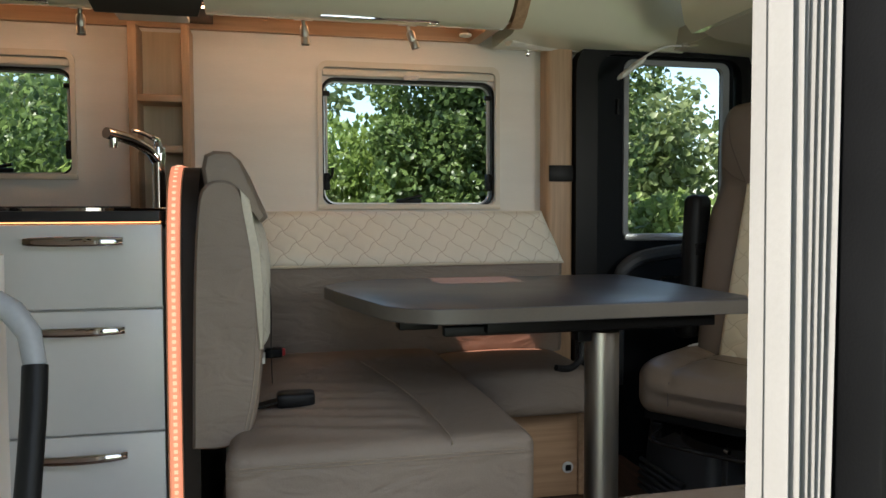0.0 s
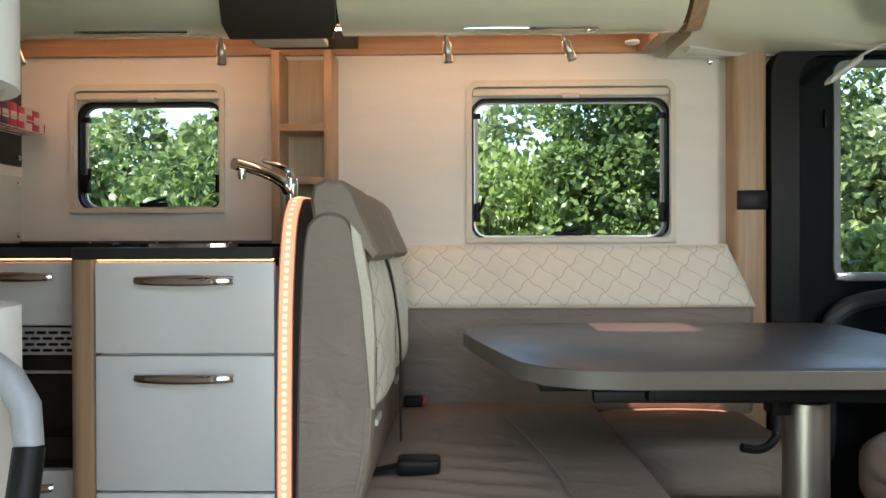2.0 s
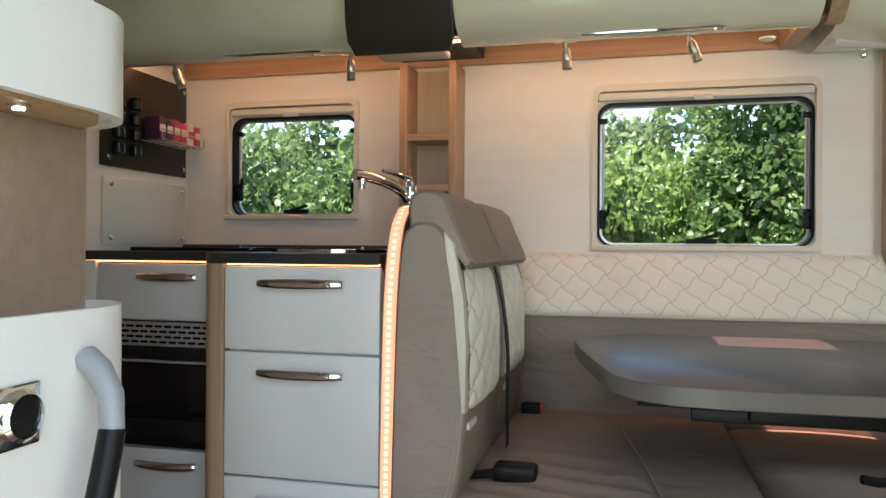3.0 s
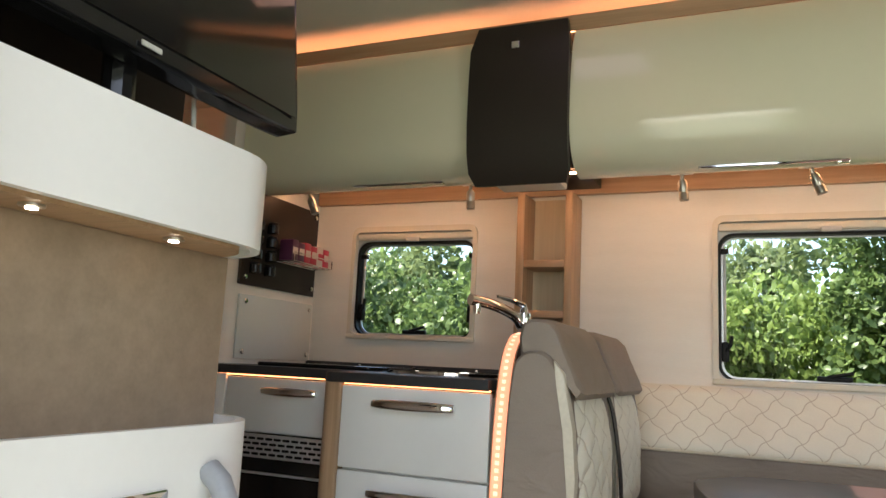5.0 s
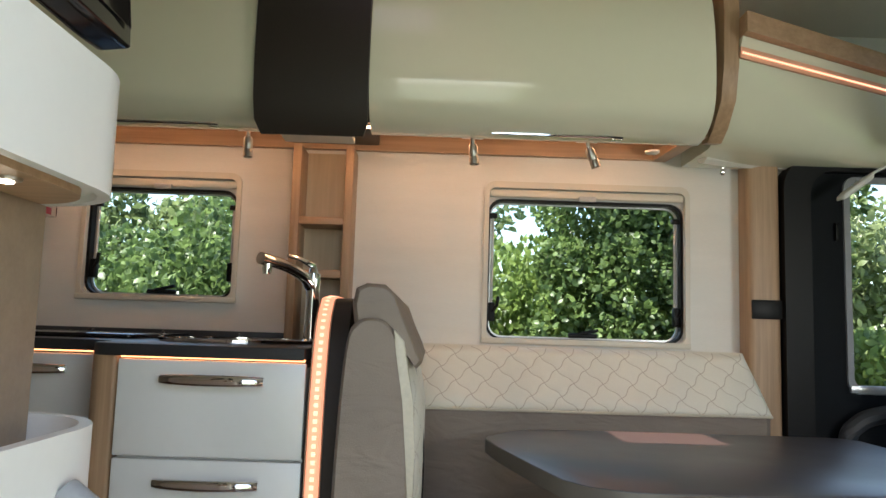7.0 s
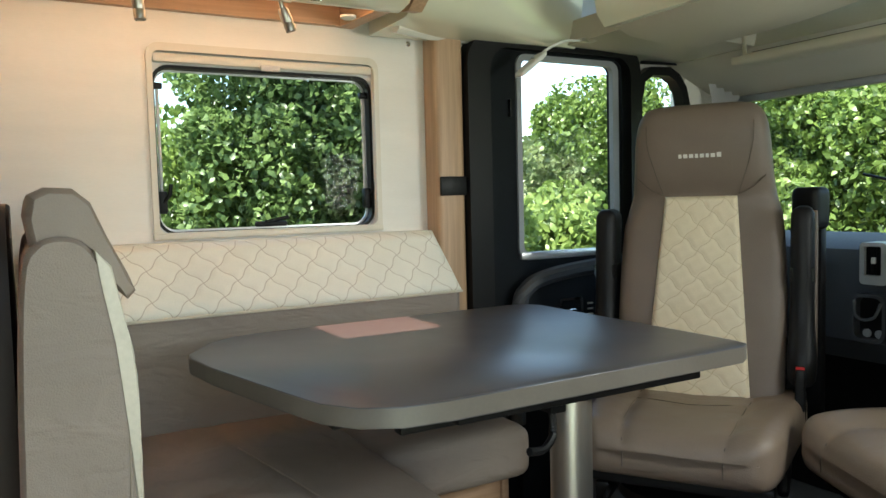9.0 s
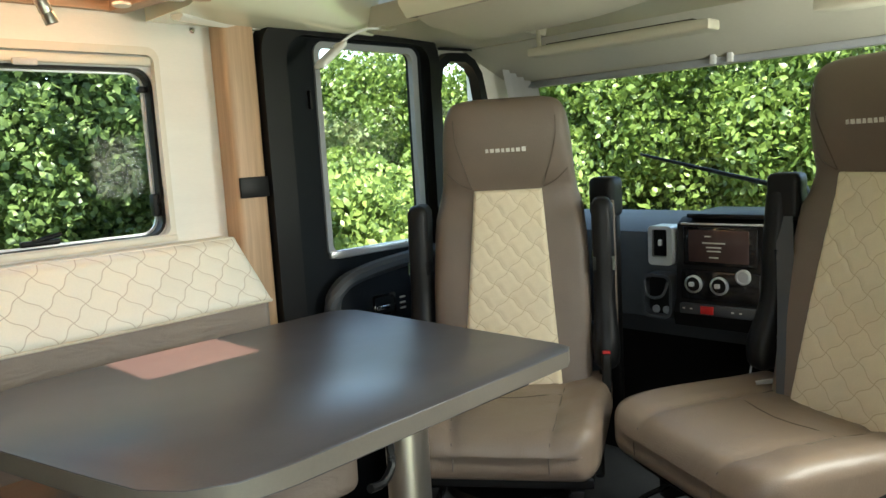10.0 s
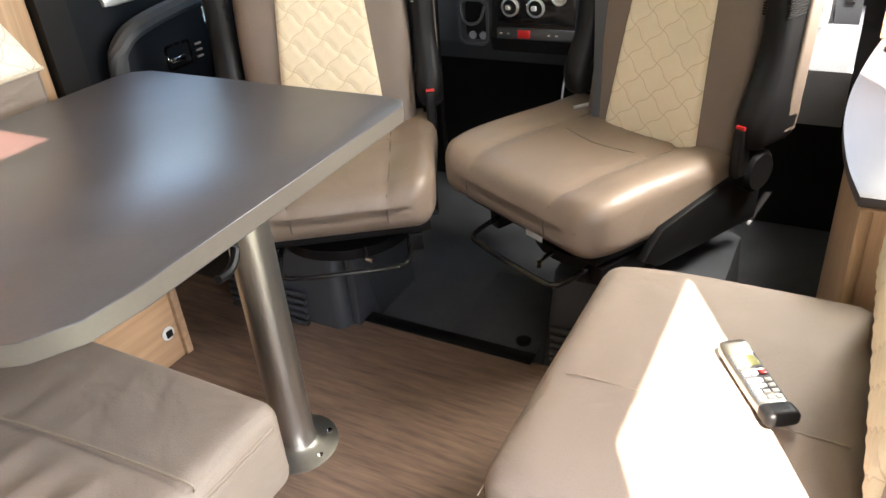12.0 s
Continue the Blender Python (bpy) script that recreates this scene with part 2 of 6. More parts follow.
# ---- mesh helpers ----
def thing(name, at, label, category, group="", kind="", rz=0.0):
    ob = new(name)
    ob.empty_display_size = 0.1
    ob.matrix_world = pose(*at, 0, 0, rz)
    return tagged(ob, label, category, group, kind)


def mesh_of(name, bm, material, smooth=35):
    me = bpy.data.meshes.new(name)
    bmesh.ops.recalc_face_normals(bm, faces=bm.faces)
    bm.to_mesh(me)
    bm.free()
    me.materials.append(material)
    if smooth:
        me.polygons.foreach_set("use_smooth", [True] * len(me.polygons))
        me.set_sharp_from_angle(angle=radians(smooth))
    return me


def part(name, bm, material, parent, label="", smooth=35):
    """One mesh under a thing, given in the thing's own space."""
    ob = new(name, mesh_of(name, bm, material, smooth))
    ob.parent = parent
    return tagged(ob, label)


def solid(name, bm, material, label, category, kind="", group="", smooth=35, at=(0, 0, 0)):
    ob = new(name, mesh_of(name, bm, material, smooth))
    ob.location = at
    return tagged(ob, label, category, group, kind)


def B():
    return bmesh.new()


def box(lo, hi, bev=0.0, bm=None, seg=2):
    bm = bm or bmesh.new()
    r = bmesh.ops.create_cube(bm, size=1)
    c, s = [(a + b) / 2 for a, b in zip(lo, hi)], [abs(b - a) for a, b in zip(lo, hi)]
    bmesh.ops.transform(bm, matrix=Matrix.Translation(c) @ Matrix.Diagonal((*s, 1)), verts=r["verts"])
    if bev:
        es = list({e for v in r["verts"] for e in v.link_edges})
        bmesh.ops.bevel(bm, geom=es, offset=min(bev, min(s) * 0.49), segments=seg, profile=0.5, affect="EDGES")
    return bm


def rrect(a0, b0, a1, b1, r, n=6):
    """A rounded rectangle; r one radius or four, from the low corner round."""
    rs = r if isinstance(r, (tuple, list)) else (r,) * 4
    out = []
    for (ca, cb, s), rad in zip(((a0, b0, 180), (a1, b0, 270), (a1, b1, 0), (a0, b1, 90)), rs):
        sa, sb = (1 if ca == a0 else -1), (1 if cb == b0 else -1)
        for i in range(n + 1):
            t = radians(s + 90 * i / n)
            out.append((ca + sa * rad + rad * math.cos(t), cb + sb * rad + rad * math.sin(t)))
    return out


AX = {"y": lambda a, b, d: (a, d, b), "x": lambda a, b, d: (d, a, b), "z": lambda a, b, d: (a, b, d)}


def prism(loop, d0, d1, axis="z", bev=0.0, bm=None, seg=2):
    bm = bm or bmesh.new()
    f = AX[axis]
    lo, hi = [bm.verts.new(f(a, b, d0)) for a, b in loop], [bm.verts.new(f(a, b, d1)) for a, b in loop]
    faces = [bm.faces.new(lo[::-1]), bm.faces.new(hi)]
    n = len(loop)
    for i in range(n):
        bm.faces.new((lo[i], lo[(i + 1) % n], hi[(i + 1) % n], hi[i]))
    if bev:
        es = [e for fc in faces for e in fc.edges]
        bmesh.ops.bevel(bm, geom=es, offset=bev, segments=seg, profile=0.5, affect="EDGES")
    return bm


def ring(outer, inner, d0, d1, axis="y", bm=None):
    bm = bm or bmesh.new()
    f = AX[axis]
    vs = [[bm.verts.new(f(a, b, d)) for a, b in lp] for lp in (outer, inner) for d in (d0, d1)]
    n = len(outer)
    for i in range(n):
        j = (i + 1) % n
        for p, q in ((0, 1), (1, 3), (3, 2), (2, 0)):
            bm.faces.new((vs[p][i], vs[p][j], vs[q][j], vs[q][i]))
    return bm


def loft(loops, cap=True, bm=None, closed=True):
    bm = bm or bmesh.new()
    vs = [[bm.verts.new(p) for p in lp] for lp in loops]
    n = len(loops[0])
    for a, b in zip(vs, vs[1:]):
        for i in range(n if closed else n - 1):
            j = (i + 1) % n
            bm.faces.new((a[i], a[j], b[j], b[i]))
    if cap and closed:
        bm.faces.new(vs[0][::-1])
        bm.faces.new(vs[-1])
    return bm


def tube(path, r, seg=10, bm=None):
    pts = [Vector(p) for p in path]
    loops = []
    up = Vector((0.13, 0.31, 0.94))
    for i, p in enumerate(pts):
        d = (pts[min(i + 1, len(pts) - 1)] - pts[max(i - 1, 0)]).normalized()
        s = d.cross(up).normalized()
        t = s.cross(d)
        rad = r[i] if isinstance(r, (list, tuple)) else r
        loops.append([p + s * rad * math.cos(2 * math.pi * k / seg) + t * rad * math.sin(2 * math.pi * k / seg) for k in range(seg)])
    return loft(loops, True, bm)


def curve_pts(ctrl, n=8):
    """A smooth line through the control points."""
    c = [Vector(p) for p in ctrl]
    out = []
    for i in range(len(c) - 1):
        p0, p1, p2, p3 = c[max(i - 1, 0)], c[i], c[i + 1], c[min(i + 2, len(c) - 1)]
        for k in range(n):
            t = k / n
            out.append(0.5 * ((2 * p1) + (p2 - p0) * t + (2 * p0 - 5 * p1 + 4 * p2 - p3) * t * t + (3 * p1 - p0 - 3 * p2 + p3) * t ** 3))
    out.append(c[-1])
    return out


def lathe(profile, seg=28, at=(0, 0, 0), m=None, bm=None):
    """profile: (radius, height) from bottom to top, turned about z, then moved by m."""
    m = m or Matrix.Identity(4)
    loops = [[Vector(at) + (m @ Vector((r * math.cos(2 * math.pi * k / seg), r * math.sin(2 * math.pi * k / seg), h))) for k in range(seg)] for r, h in profile]
    return loft(loops, True, bm)


def rbox(lo, hi, r, n=12, fn=None, bm=None):
    """A rounded, finely meshed box that fn may bend: for cushions."""
    bm = bm or bmesh.new()
    lo, hi = Vector(lo), Vector(hi)
    c, h = (lo + hi) / 2, (hi - lo) / 2
    seen = {}

    def vert(u):
        key = tuple(round(x, 5) for x in u)
        if key not in seen:
            p = Vector(tuple(math.copysign(abs(x) ** 0.72, x) * hh for x, hh in zip(u, h)))
            q = Vector(tuple(max(-(hh - r), min(hh - r, x)) for x, hh in zip(p, h)))
            d = p - q
            if d.length > 1e-9:
                d = d.normalized() * r
            p = c + q + d
            if fn:
                p = fn(p)
            seen[key] = bm.verts.new(p)
        return seen[key]
    for ax in range(3):
        for s in (-1, 1):
            for i in range(n):
                for j in range(n):
                    quad = []
                    for a, b in ((i, j), (i + 1, j), (i + 1, j + 1), (i, j + 1)):
                        u = [0, 0, 0]
                        u[ax], u[(ax + 1) % 3], u[(ax + 2) % 3] = s, -1 + 2 * a / n, -1 + 2 * b / n
                        quad.append(vert(u))
                    bm.faces.new(quad if s > 0 else quad[::-1])
    return bm


def wave_seam(u, v):
    """0 on a stitched seam, up to 0.5 in the middle of a diamond."""
    near = 1
    for p, q, k in ((u + v, u - v, 0.055), (u - v, u + v, -0.055)):
        x = (p + k * math.sin(2 * math.pi * q)) % 1
        near = min(near, min(x, 1 - x))
    return near


def quilt(fn, w, h, pu, pv, nu=60, nv=40, puff=0.006, thick=0.012, edge=0.02):
    """A padded sheet: fn(u, v) gives place and normal for 0..1; pu, pv: diamonds across and up."""
    bm = bmesh.new()
    uvl = bm.loops.layers.uv.new("UVMap")
    grid, st = [], []
    for i in range(nu + 1):
        row, r2 = [], []
        for j in range(nv + 1):
            u, v = i / nu, j / nv
            p, nrm = fn(u, v)
            p, nrm = Vector(p), Vector(nrm).normalized()
            rim = min(1, min(u * w, (1 - u) * w, v * h, (1 - v) * h) / edge)
            lift = puff * min(1, wave_seam(u * pu, v * pv) * 4.5) ** 0.6
            row.append(bm.verts.new(p + nrm * (thick * math.sqrt(max(0.0, 1 - (1 - rim) ** 2)) + lift * rim)))
            r2.append((u * pu, v * pv))
        grid.append(row)
        st.append(r2)
    for i in range(nu):
        for j in range(nv):
            ids = ((i, j), (i + 1, j), (i + 1, j + 1), (i, j + 1))
            f = bm.faces.new([grid[a][b] for a, b in ids])
            for lp, (a, b) in zip(f.loops, ids):
                lp[uvl].uv = st[a][b]
    return bm


# ---- structure ----
WY = 2.87          # the far side wall's face
NEAR = 0.66        # the near side wall's inner face
CEIL = 2.13
KY, KL, KZ = 1.93, 2.15, 0.987   # fronts of the two kitchen runs, worktop height


def wall_y(name, y0, y1, x0, x1, z0, z1, holes, material, label):
    """A wall across y with square holes (x0, x1, z0, z1), in pieces of one mesh."""
    bm = B()
    cur = x0
    for hx0, hx1, hz0, hz1 in sorted(holes):
        if hx0 > cur:
            box((cur, y0, z0), (hx0, y1, z1), bm=bm)
        box((hx0, y0, z0), (hx1, y1, hz0), bm=bm)
        box((hx0, y0, hz1), (hx1, y1, z1), bm=bm)
        cur = hx1
    if x1 > cur:
        box((cur, y0, z0), (x1, y1, z1), bm=bm)
    bmesh.ops.remove_doubles(bm, verts=bm.verts, dist=1e-5)
    return solid(name, bm, material, label, "wall", "structure", smooth=0)


W1, W2 = (-1.030, -0.497, 1.108, 1.545), (0.332, 1.035, 1.002, 1.548)
DW = (1.545, 1.965, 0.885, 1.575)     # cab door glass
QW = (2.115, 2.40, 1.00, 1.575)       # quarter light
hole1 = (W1[0] + 0.006, W1[1] - 0.006, W1[2] + 0.006, W1[3] - 0.012)
hole2 = (W2[0] + 0.006, W2[1] - 0.006, W2[2] + 0.006, W2[3] - 0.012)
wall_y("wall_far", WY, WY + 0.045, -2.0, 1.222, -0.02, 2.2, [hole1, hole2], M_WALL, "off-white finely textured side wall with two windows")
wall_y("wall_far_outside", WY + 0.047, WY + 0.06, -2.0, 2.64, -0.5, 2.3, [hole1, hole2, (DW[0], DW[1] + 0.11, DW[2] - 0.02, DW[3] + 0.02), (QW[0], QW[1] + 0.06, QW[2], QW[3])], M_BODY, "white outer skin of the motorhome")
wall_y("wall_cab_far", 2.84, WY + 0.045, 1.316, 2.64, -0.3, 1.70, [(DW[0] - 0.14, DW[1] + 0.10, -0.2, DW[3] + 0.06), QW], M_CEIL, "cream lining of the cab side")
DOOR_X0, DOOR_X1, DOOR_TOP = -0.10, 0.735, 1.90
# second hole: assumed side window, out of view, for the added lamp
wall_y("wall_near", NEAR - 0.045, NEAR, -2.0, 2.64, -0.02, 2.2, [(DOOR_X0, DOOR_X1, -0.02, DOOR_TOP), (1.72, 2.25, 1.0, 1.42)], M_WALL, "off-white side wall with the entrance opening")
solid("wall_rear", box((-2.05, NEAR - 0.045, -0.02), (-2.0, WY + 0.06, 2.2)), M_WALL, "off-white end wall of the living area", "wall", "structure")
bm = B()
for lo, hi in (((-2.05, NEAR - 0.05, CEIL), (-0.17, WY + 0.06, CEIL + 0.05)), ((0.14, NEAR - 0.05, CEIL), (2.8, WY + 0.06, CEIL + 0.05)),
               ((-0.17, NEAR - 0.05, CEIL), (0.14, 1.86, CEIL + 0.05)), ((-0.17, 2.175, CEIL), (0.14, WY + 0.06, CEIL + 0.05))):
    box(lo, hi, bm=bm)
solid("ceiling", bm, M_CEIL, "pale cream ceiling lining with a roof hatch", "ceiling", "structure", smooth=0)
solid("roof_hatch", box((-0.19, 1.84, CEIL + 0.052), (0.16, 2.195, CEIL + 0.057)), M_ROSE, "tinted acrylic pane of the roof hatch", "roof hatch", "structure", smooth=0)
solid("floor", box((-2.0, NEAR, -0.03), (1.53, WY, 0.0)), M_FLOOR, "brown ribbed vinyl floor", "floor", "structure")
solid("cab_floor", box((1.535, NEAR, -0.09), (3.1, WY, -0.055)), M_RUBBER, "dark rubber cab floor", "floor", "structure")
bm = box((1.52, 1.50, -0.05), (1.545, 2.06, 0.004), 0.003)
box((1.515, 1.50, 0.0), (1.56, 2.06, 0.006), 0.002, bm)
solid("step_trim", bm, M_BLACK, "black plastic edging at the step to the cab", "trim", "structure")
solid("floor_hatch", box((1.60, 1.53, -0.0545), (1.98, 1.80, -0.048), 0.003), M_RUBBER, "dark removable hatch in the cab floor", "floor hatch", "structure")
solid("floor_plug", lathe([(0.022, 0), (0.022, 0.006), (0.015, 0.008)], 18, (1.66, 1.58, -0.048)), M_BLACK, "round black plug in the floor hatch", "plug", "structure")
solid("wood_column", prism(rrect(1.204, 2.785, 1.313, 2.868, (0.02, 0.02, 0.004, 0.004), 4), -0.02, 1.66, "z"), M_OAK, "light oak veneered corner column", "column", "structure")
solid("cover_plate", box((1.210, 2.776, 1.103), (1.311, 2.786, 1.166), 0.004), M_BLACK, "small black plate on the oak column", "plate", "structure")


# windows with blind cassette, black rubber frame, pane, stays
def window(name, w, label):
    x0, x1, z0, z1 = w
    win = thing(name, (0, 0, 0), label, "window", kind="structure")
    fr = part("blind_frame", ring(rrect(x0, z0, x1, z1, (0.006, 0.006, 0.035, 0.035)), rrect(x0 + 0.016, z0 + 0.014, x1 - 0.016, z1 - 0.022, 0.022), WY - 0.012, WY + 0.01), M_FRAME, win)
    part("bottom_rail", box((x0 - 0.002, WY - 0.016, z0 - 0.006), (x1 + 0.002, WY + 0.012, z0 + 0.012), 0.004), M_FRAME, win)
    part("blind_cassette", box((x0 + 0.018, WY - 0.004, z1 - 0.052), (x1 - 0.018, WY + 0.03, z1 - 0.026), 0.006), M_FRAME, win)
    mid = (x0 + x1) / 2
    part("blind_grip", box((mid - 0.030, WY - 0.014, z1 - 0.062), (mid + 0.030, WY - 0.003, z1 - 0.044), 0.004), M_LIGHTG, win)
    g0, g1, h0, h1 = x0 + 0.014, x1 - 0.014, z0 + 0.008, z1 - 0.056
    part("reveal", ring(rrect(x0 + 0.010, z0 + 0.010, x1 - 0.010, z1 - 0.012, 0.02), rrect(g0, h0, g1, h1, 0.05), WY + 0.012, WY + 0.03), M_LIGHTG, win)
    part("rubber_seal", ring(rrect(g0 - 0.002, h0 - 0.002, g1 + 0.002, h1 + 0.002, 0.05), rrect(g0 + 0.009, h0 + 0.007, g1 - 0.009, h1 - 0.009, 0.045), WY + 0.018, WY + 0.058), M_BLACK, win)
    part("pane_edge", ring(rrect(g0 + 0.009, h0 + 0.007, g1 - 0.009, h1 - 0.009, 0.045), rrect(g0 + 0.015, h0 + 0.013, g1 - 0.015, h1 - 0.014, 0.042), WY + 0.052, WY + 0.060), M_SILVER, win)
    pane = part("pane", prism(rrect(g0 + 0.006, h0 + 0.005, g1 - 0.006, h1 - 0.005, 0.05), WY + 0.061, WY + 0.064, "y"), M_ACRYL, win, smooth=0)
    pane.visible_shadow = False
    for sx in (-1, 1):
        ex = g0 + 0.020 if sx < 0 else g1 - 0.020
        st = part("stay", tube([(ex, WY + 0.045, h0 + 0.10), (ex, WY + 0.045, h1 - 0.06)], 0.005, 8), M_LIGHTG, win)
        part("stay_clip", box((ex - 0.014, WY + 0.030, h1 - 0.066), (ex + 0.014, WY + 0.052, h1 - 0.048), 0.004), M_BLACK, st)
        bm = box((ex - 0.010, WY + 0.024, h0 + 0.06), (ex + 0.012, WY + 0.052, h0 + 0.125), 0.005)
        tube([(ex, WY + 0.03, h0 + 0.09), (ex + 0.018, WY + 0.02, h0 + 0.115), (ex + 0.022, WY + 0.018, h0 + 0.145)], 0.006, 8, bm)
        part("stay_knob", bm, M_BLACK, st)
    bm = box((mid - 0.05, WY + 0.04, h0 + 0.012), (mid + 0.05, WY + 0.058, h0 + 0.028), 0.005)
    tube([(mid - 0.02, WY + 0.045, h0 + 0.025), (mid + 0.05, WY + 0.03, h0 + 0.04)], 0.006, 8, bm)
    part("latch", bm, M_BLACK, win)
    return win


window("window_1", W1, "top-hung kitchen window with white blind frame and black stays")
window("window_2", W2, "top-hung dinette window with white blind frame and black stays")
solid("wall_screw", lathe([(0.009, 0), (0.009, 0.004), (0.005, 0.008)], 14, (1.152, WY, 1.605), Matrix.Rotation(radians(90), 4, "X")), M_CHROME, "small round metal stud on the white wall", "stud")


# ---- cab door, quarter light, windscreen ----
def cab_door():
    d = thing("door_1", (0, 0, 0), "charcoal cab door with window and armrest", "door", kind="structure")
    x0, x1, z0, z1 = DW
    bm = ring(rrect(1.316, -0.18, 2.085, 1.655, (0.03, 0.03, 0.10, 0.12)), rrect(1.405, -0.12, 2.035, 1.60, (0.03, 0.03, 0.07, 0.08)), 2.765, 2.845)
    part("door_seal", bm, M_BLACK, d)
    bm = ring(rrect(1.42, -0.10, 2.02, 1.61, (0.02, 0.02, 0.05, 0.06)), rrect(x0, z0, x1 + 0.012, z1, 0.03), 2.80, 2.835)
    part("door_panel", bm, M_DOORB, d)
    part("glass_trim", ring(rrect(x0 - 0.016, z0 - 0.016, x1 + 0.030, z1 + 0.014, 0.04), rrect(x0 + 0.004, z0 + 0.010, x1 + 0.002, z1 - 0.006, 0.026), 2.79, 2.812), M_GREY, d, "grey metal window trim")
    part("sill_strip", box((x0 - 0.01, 2.785, z0 - 0.012), (x1 + 0.02, 2.80, z0 + 0.012), 0.003), M_SILVER, d)
    pane = part("pane", prism(rrect(x0 - 0.008, z0 - 0.008, x1 + 0.030, z1 + 0.008, 0.03), 2.838, 2.842, "y"), M_GLASS, d, smooth=0)
    pane.visible_shadow = False
    # the moulded lower panel
    lo = [(1.50, 0.02), (2.02, 0.02), (2.02, 0.83), (1.66, 0.80), (1.55, 0.77), (1.50, 0.70)]
    part("map_pocket", prism(lo, 2.755, 2.80, "y", 0.012), M_DOORB, d)
    part("armrest", tube(curve_pts([(1.49, 2.765, 0.30), (1.495, 2.755, 0.68), (1.53, 2.75, 0.775), (1.64, 2.745, 0.815), (1.88, 2.745, 0.838), (2.02, 2.745, 0.845)], 6), 0.028, 10), M_DASH, d)
    hd = part("inner_handle", ring(rrect(1.665, 0.648, 1.772, 0.726, 0.012, 3), rrect(1.674, 0.657, 1.763, 0.717, 0.008, 3), 2.744, 2.758), M_CHROME, d, "chrome inner door handle")
    part("lever", box((1.678, 2.732, 0.672), (1.735, 2.748, 0.688), 0.004), M_CHROME, hd)
    part("lock_bar", box((1.497, 2.785, 1.37), (1.507, 2.80, 1.43), 0.003), M_BLACK, d)
    bm = B()
    for i in range(3):
        box((1.80, 2.75, 0.655 + 0.02 * i), (1.825, 2.757, 0.661 + 0.02 * i), 0.001, bm)
    part("symbol", bm, M_LABEL, d)


cab_door()


def quarter_light():
    q = thing("window_3", (0, 0, 0), "small fixed quarter window in a black frame", "window", kind="structure")
    x0, x1, z0, z1 = QW
    out = [(x0 - 0.02, z0 - 0.02), (x1 + 0.06, z0 - 0.02), (x1 + 0.05, z0 + 0.2), (x1 - 0.03, z1 - 0.06), (x1 - 0.07, z1 - 0.01), (x1 - 0.12, z1 + 0.015), (x0 + 0.06, z1 + 0.01), (x0 - 0.005, z1 - 0.03), (x0 - 0.02, z1 - 0.12)]
    inn = [(x0 + 0.01, z0 + 0.01), (x1 + 0.02, z0 + 0.01), (x1 + 0.01, z0 + 0.18), (x1 - 0.06, z1 - 0.08), (x1 - 0.09, z1 - 0.04), (x1 - 0.13, z1 - 0.02), (x0 + 0.07, z1 - 0.022), (x0 + 0.03, z1 - 0.05), (x0 + 0.01, z1 - 0.13)]
    part("frame", ring(out, inn, 2.80, 2.85), M_BLACK, q)
    p = part("pane", prism(rrect(x0, z0, x1, z1, 0.05), 2.87, 2.874, "y"), M_GLASS, q, smooth=0)
    p.visible_shadow = False


quarter_light()


# windscreen: cream header, black surround, glass, dash below
WS_T, WS_B = (2.66, 1.475), (3.05, 0.90)
def windscreen():
    w = thing("windscreen", (0, 0, 0), "wide raked front windscreen under a cream header", "windscreen", kind="structure")
    part("header", loft([[(x, y, z) for x, z in ((2.30, 1.60), (2.34, 1.72), (2.90, 1.80), (2.90, 1.50), (2.66, 1.465), (2.60, 1.475))] for y in (NEAR, 2.84)]), M_BEIGE, w)
    part("blind_rail", box((2.585, NEAR, 1.452), (2.625, 2.80, 1.478), 0.006), M_GREY, w)
    for y in (1.86, 1.92):
        part("rail_clip", box((2.57, y, 1.455), (2.60, y + 0.02, 1.50), 0.004), M_LIGHTG, w)
    g = part("pane", loft([[(WS_T[0], y, WS_T[1] + 0.03), (WS_T[0] + 0.004, y, WS_T[1] + 0.03), (WS_B[0] + 0.004, y, WS_B[1] - 0.1), (WS_B[0], y, WS_B[1] - 0.1)] for y in (NEAR, 2.86)]), M_GLASS, w, smooth=0)
    g.visible_shadow = False
    for y, s in ((2.84, 1), (NEAR + 0.04, -1)):
        part("pillar", tube([(WS_B[0] - 0.02, y, WS_B[1] - 0.1), (WS_T[0] - 0.01, y, WS_T[1] + 0.05)], 0.030, 10), M_BLACK, w)
    return w


windscreen()
for name, y0, y1 in (("wall_front_far", 2.84, WY + 0.06), ("wall_front_near", NEAR - 0.045, NEAR)):
    solid(name, box((2.641, y0, -0.5), (3.1, y1, 0.86)), M_BODY, "white lower flank beside the dashboard", "wall", "structure")
solid("front_skin", box((3.06, NEAR - 0.05, -0.5), (3.11, WY + 0.06, 0.84)), M_BODY, "white front of the motorhome", "wall", "structure")
solid("bulkhead", box((2.62, NEAR, -0.05), (2.66, WY, 0.80)), M_BLACK, "black bulkhead in the footwell", "wall", "structure")


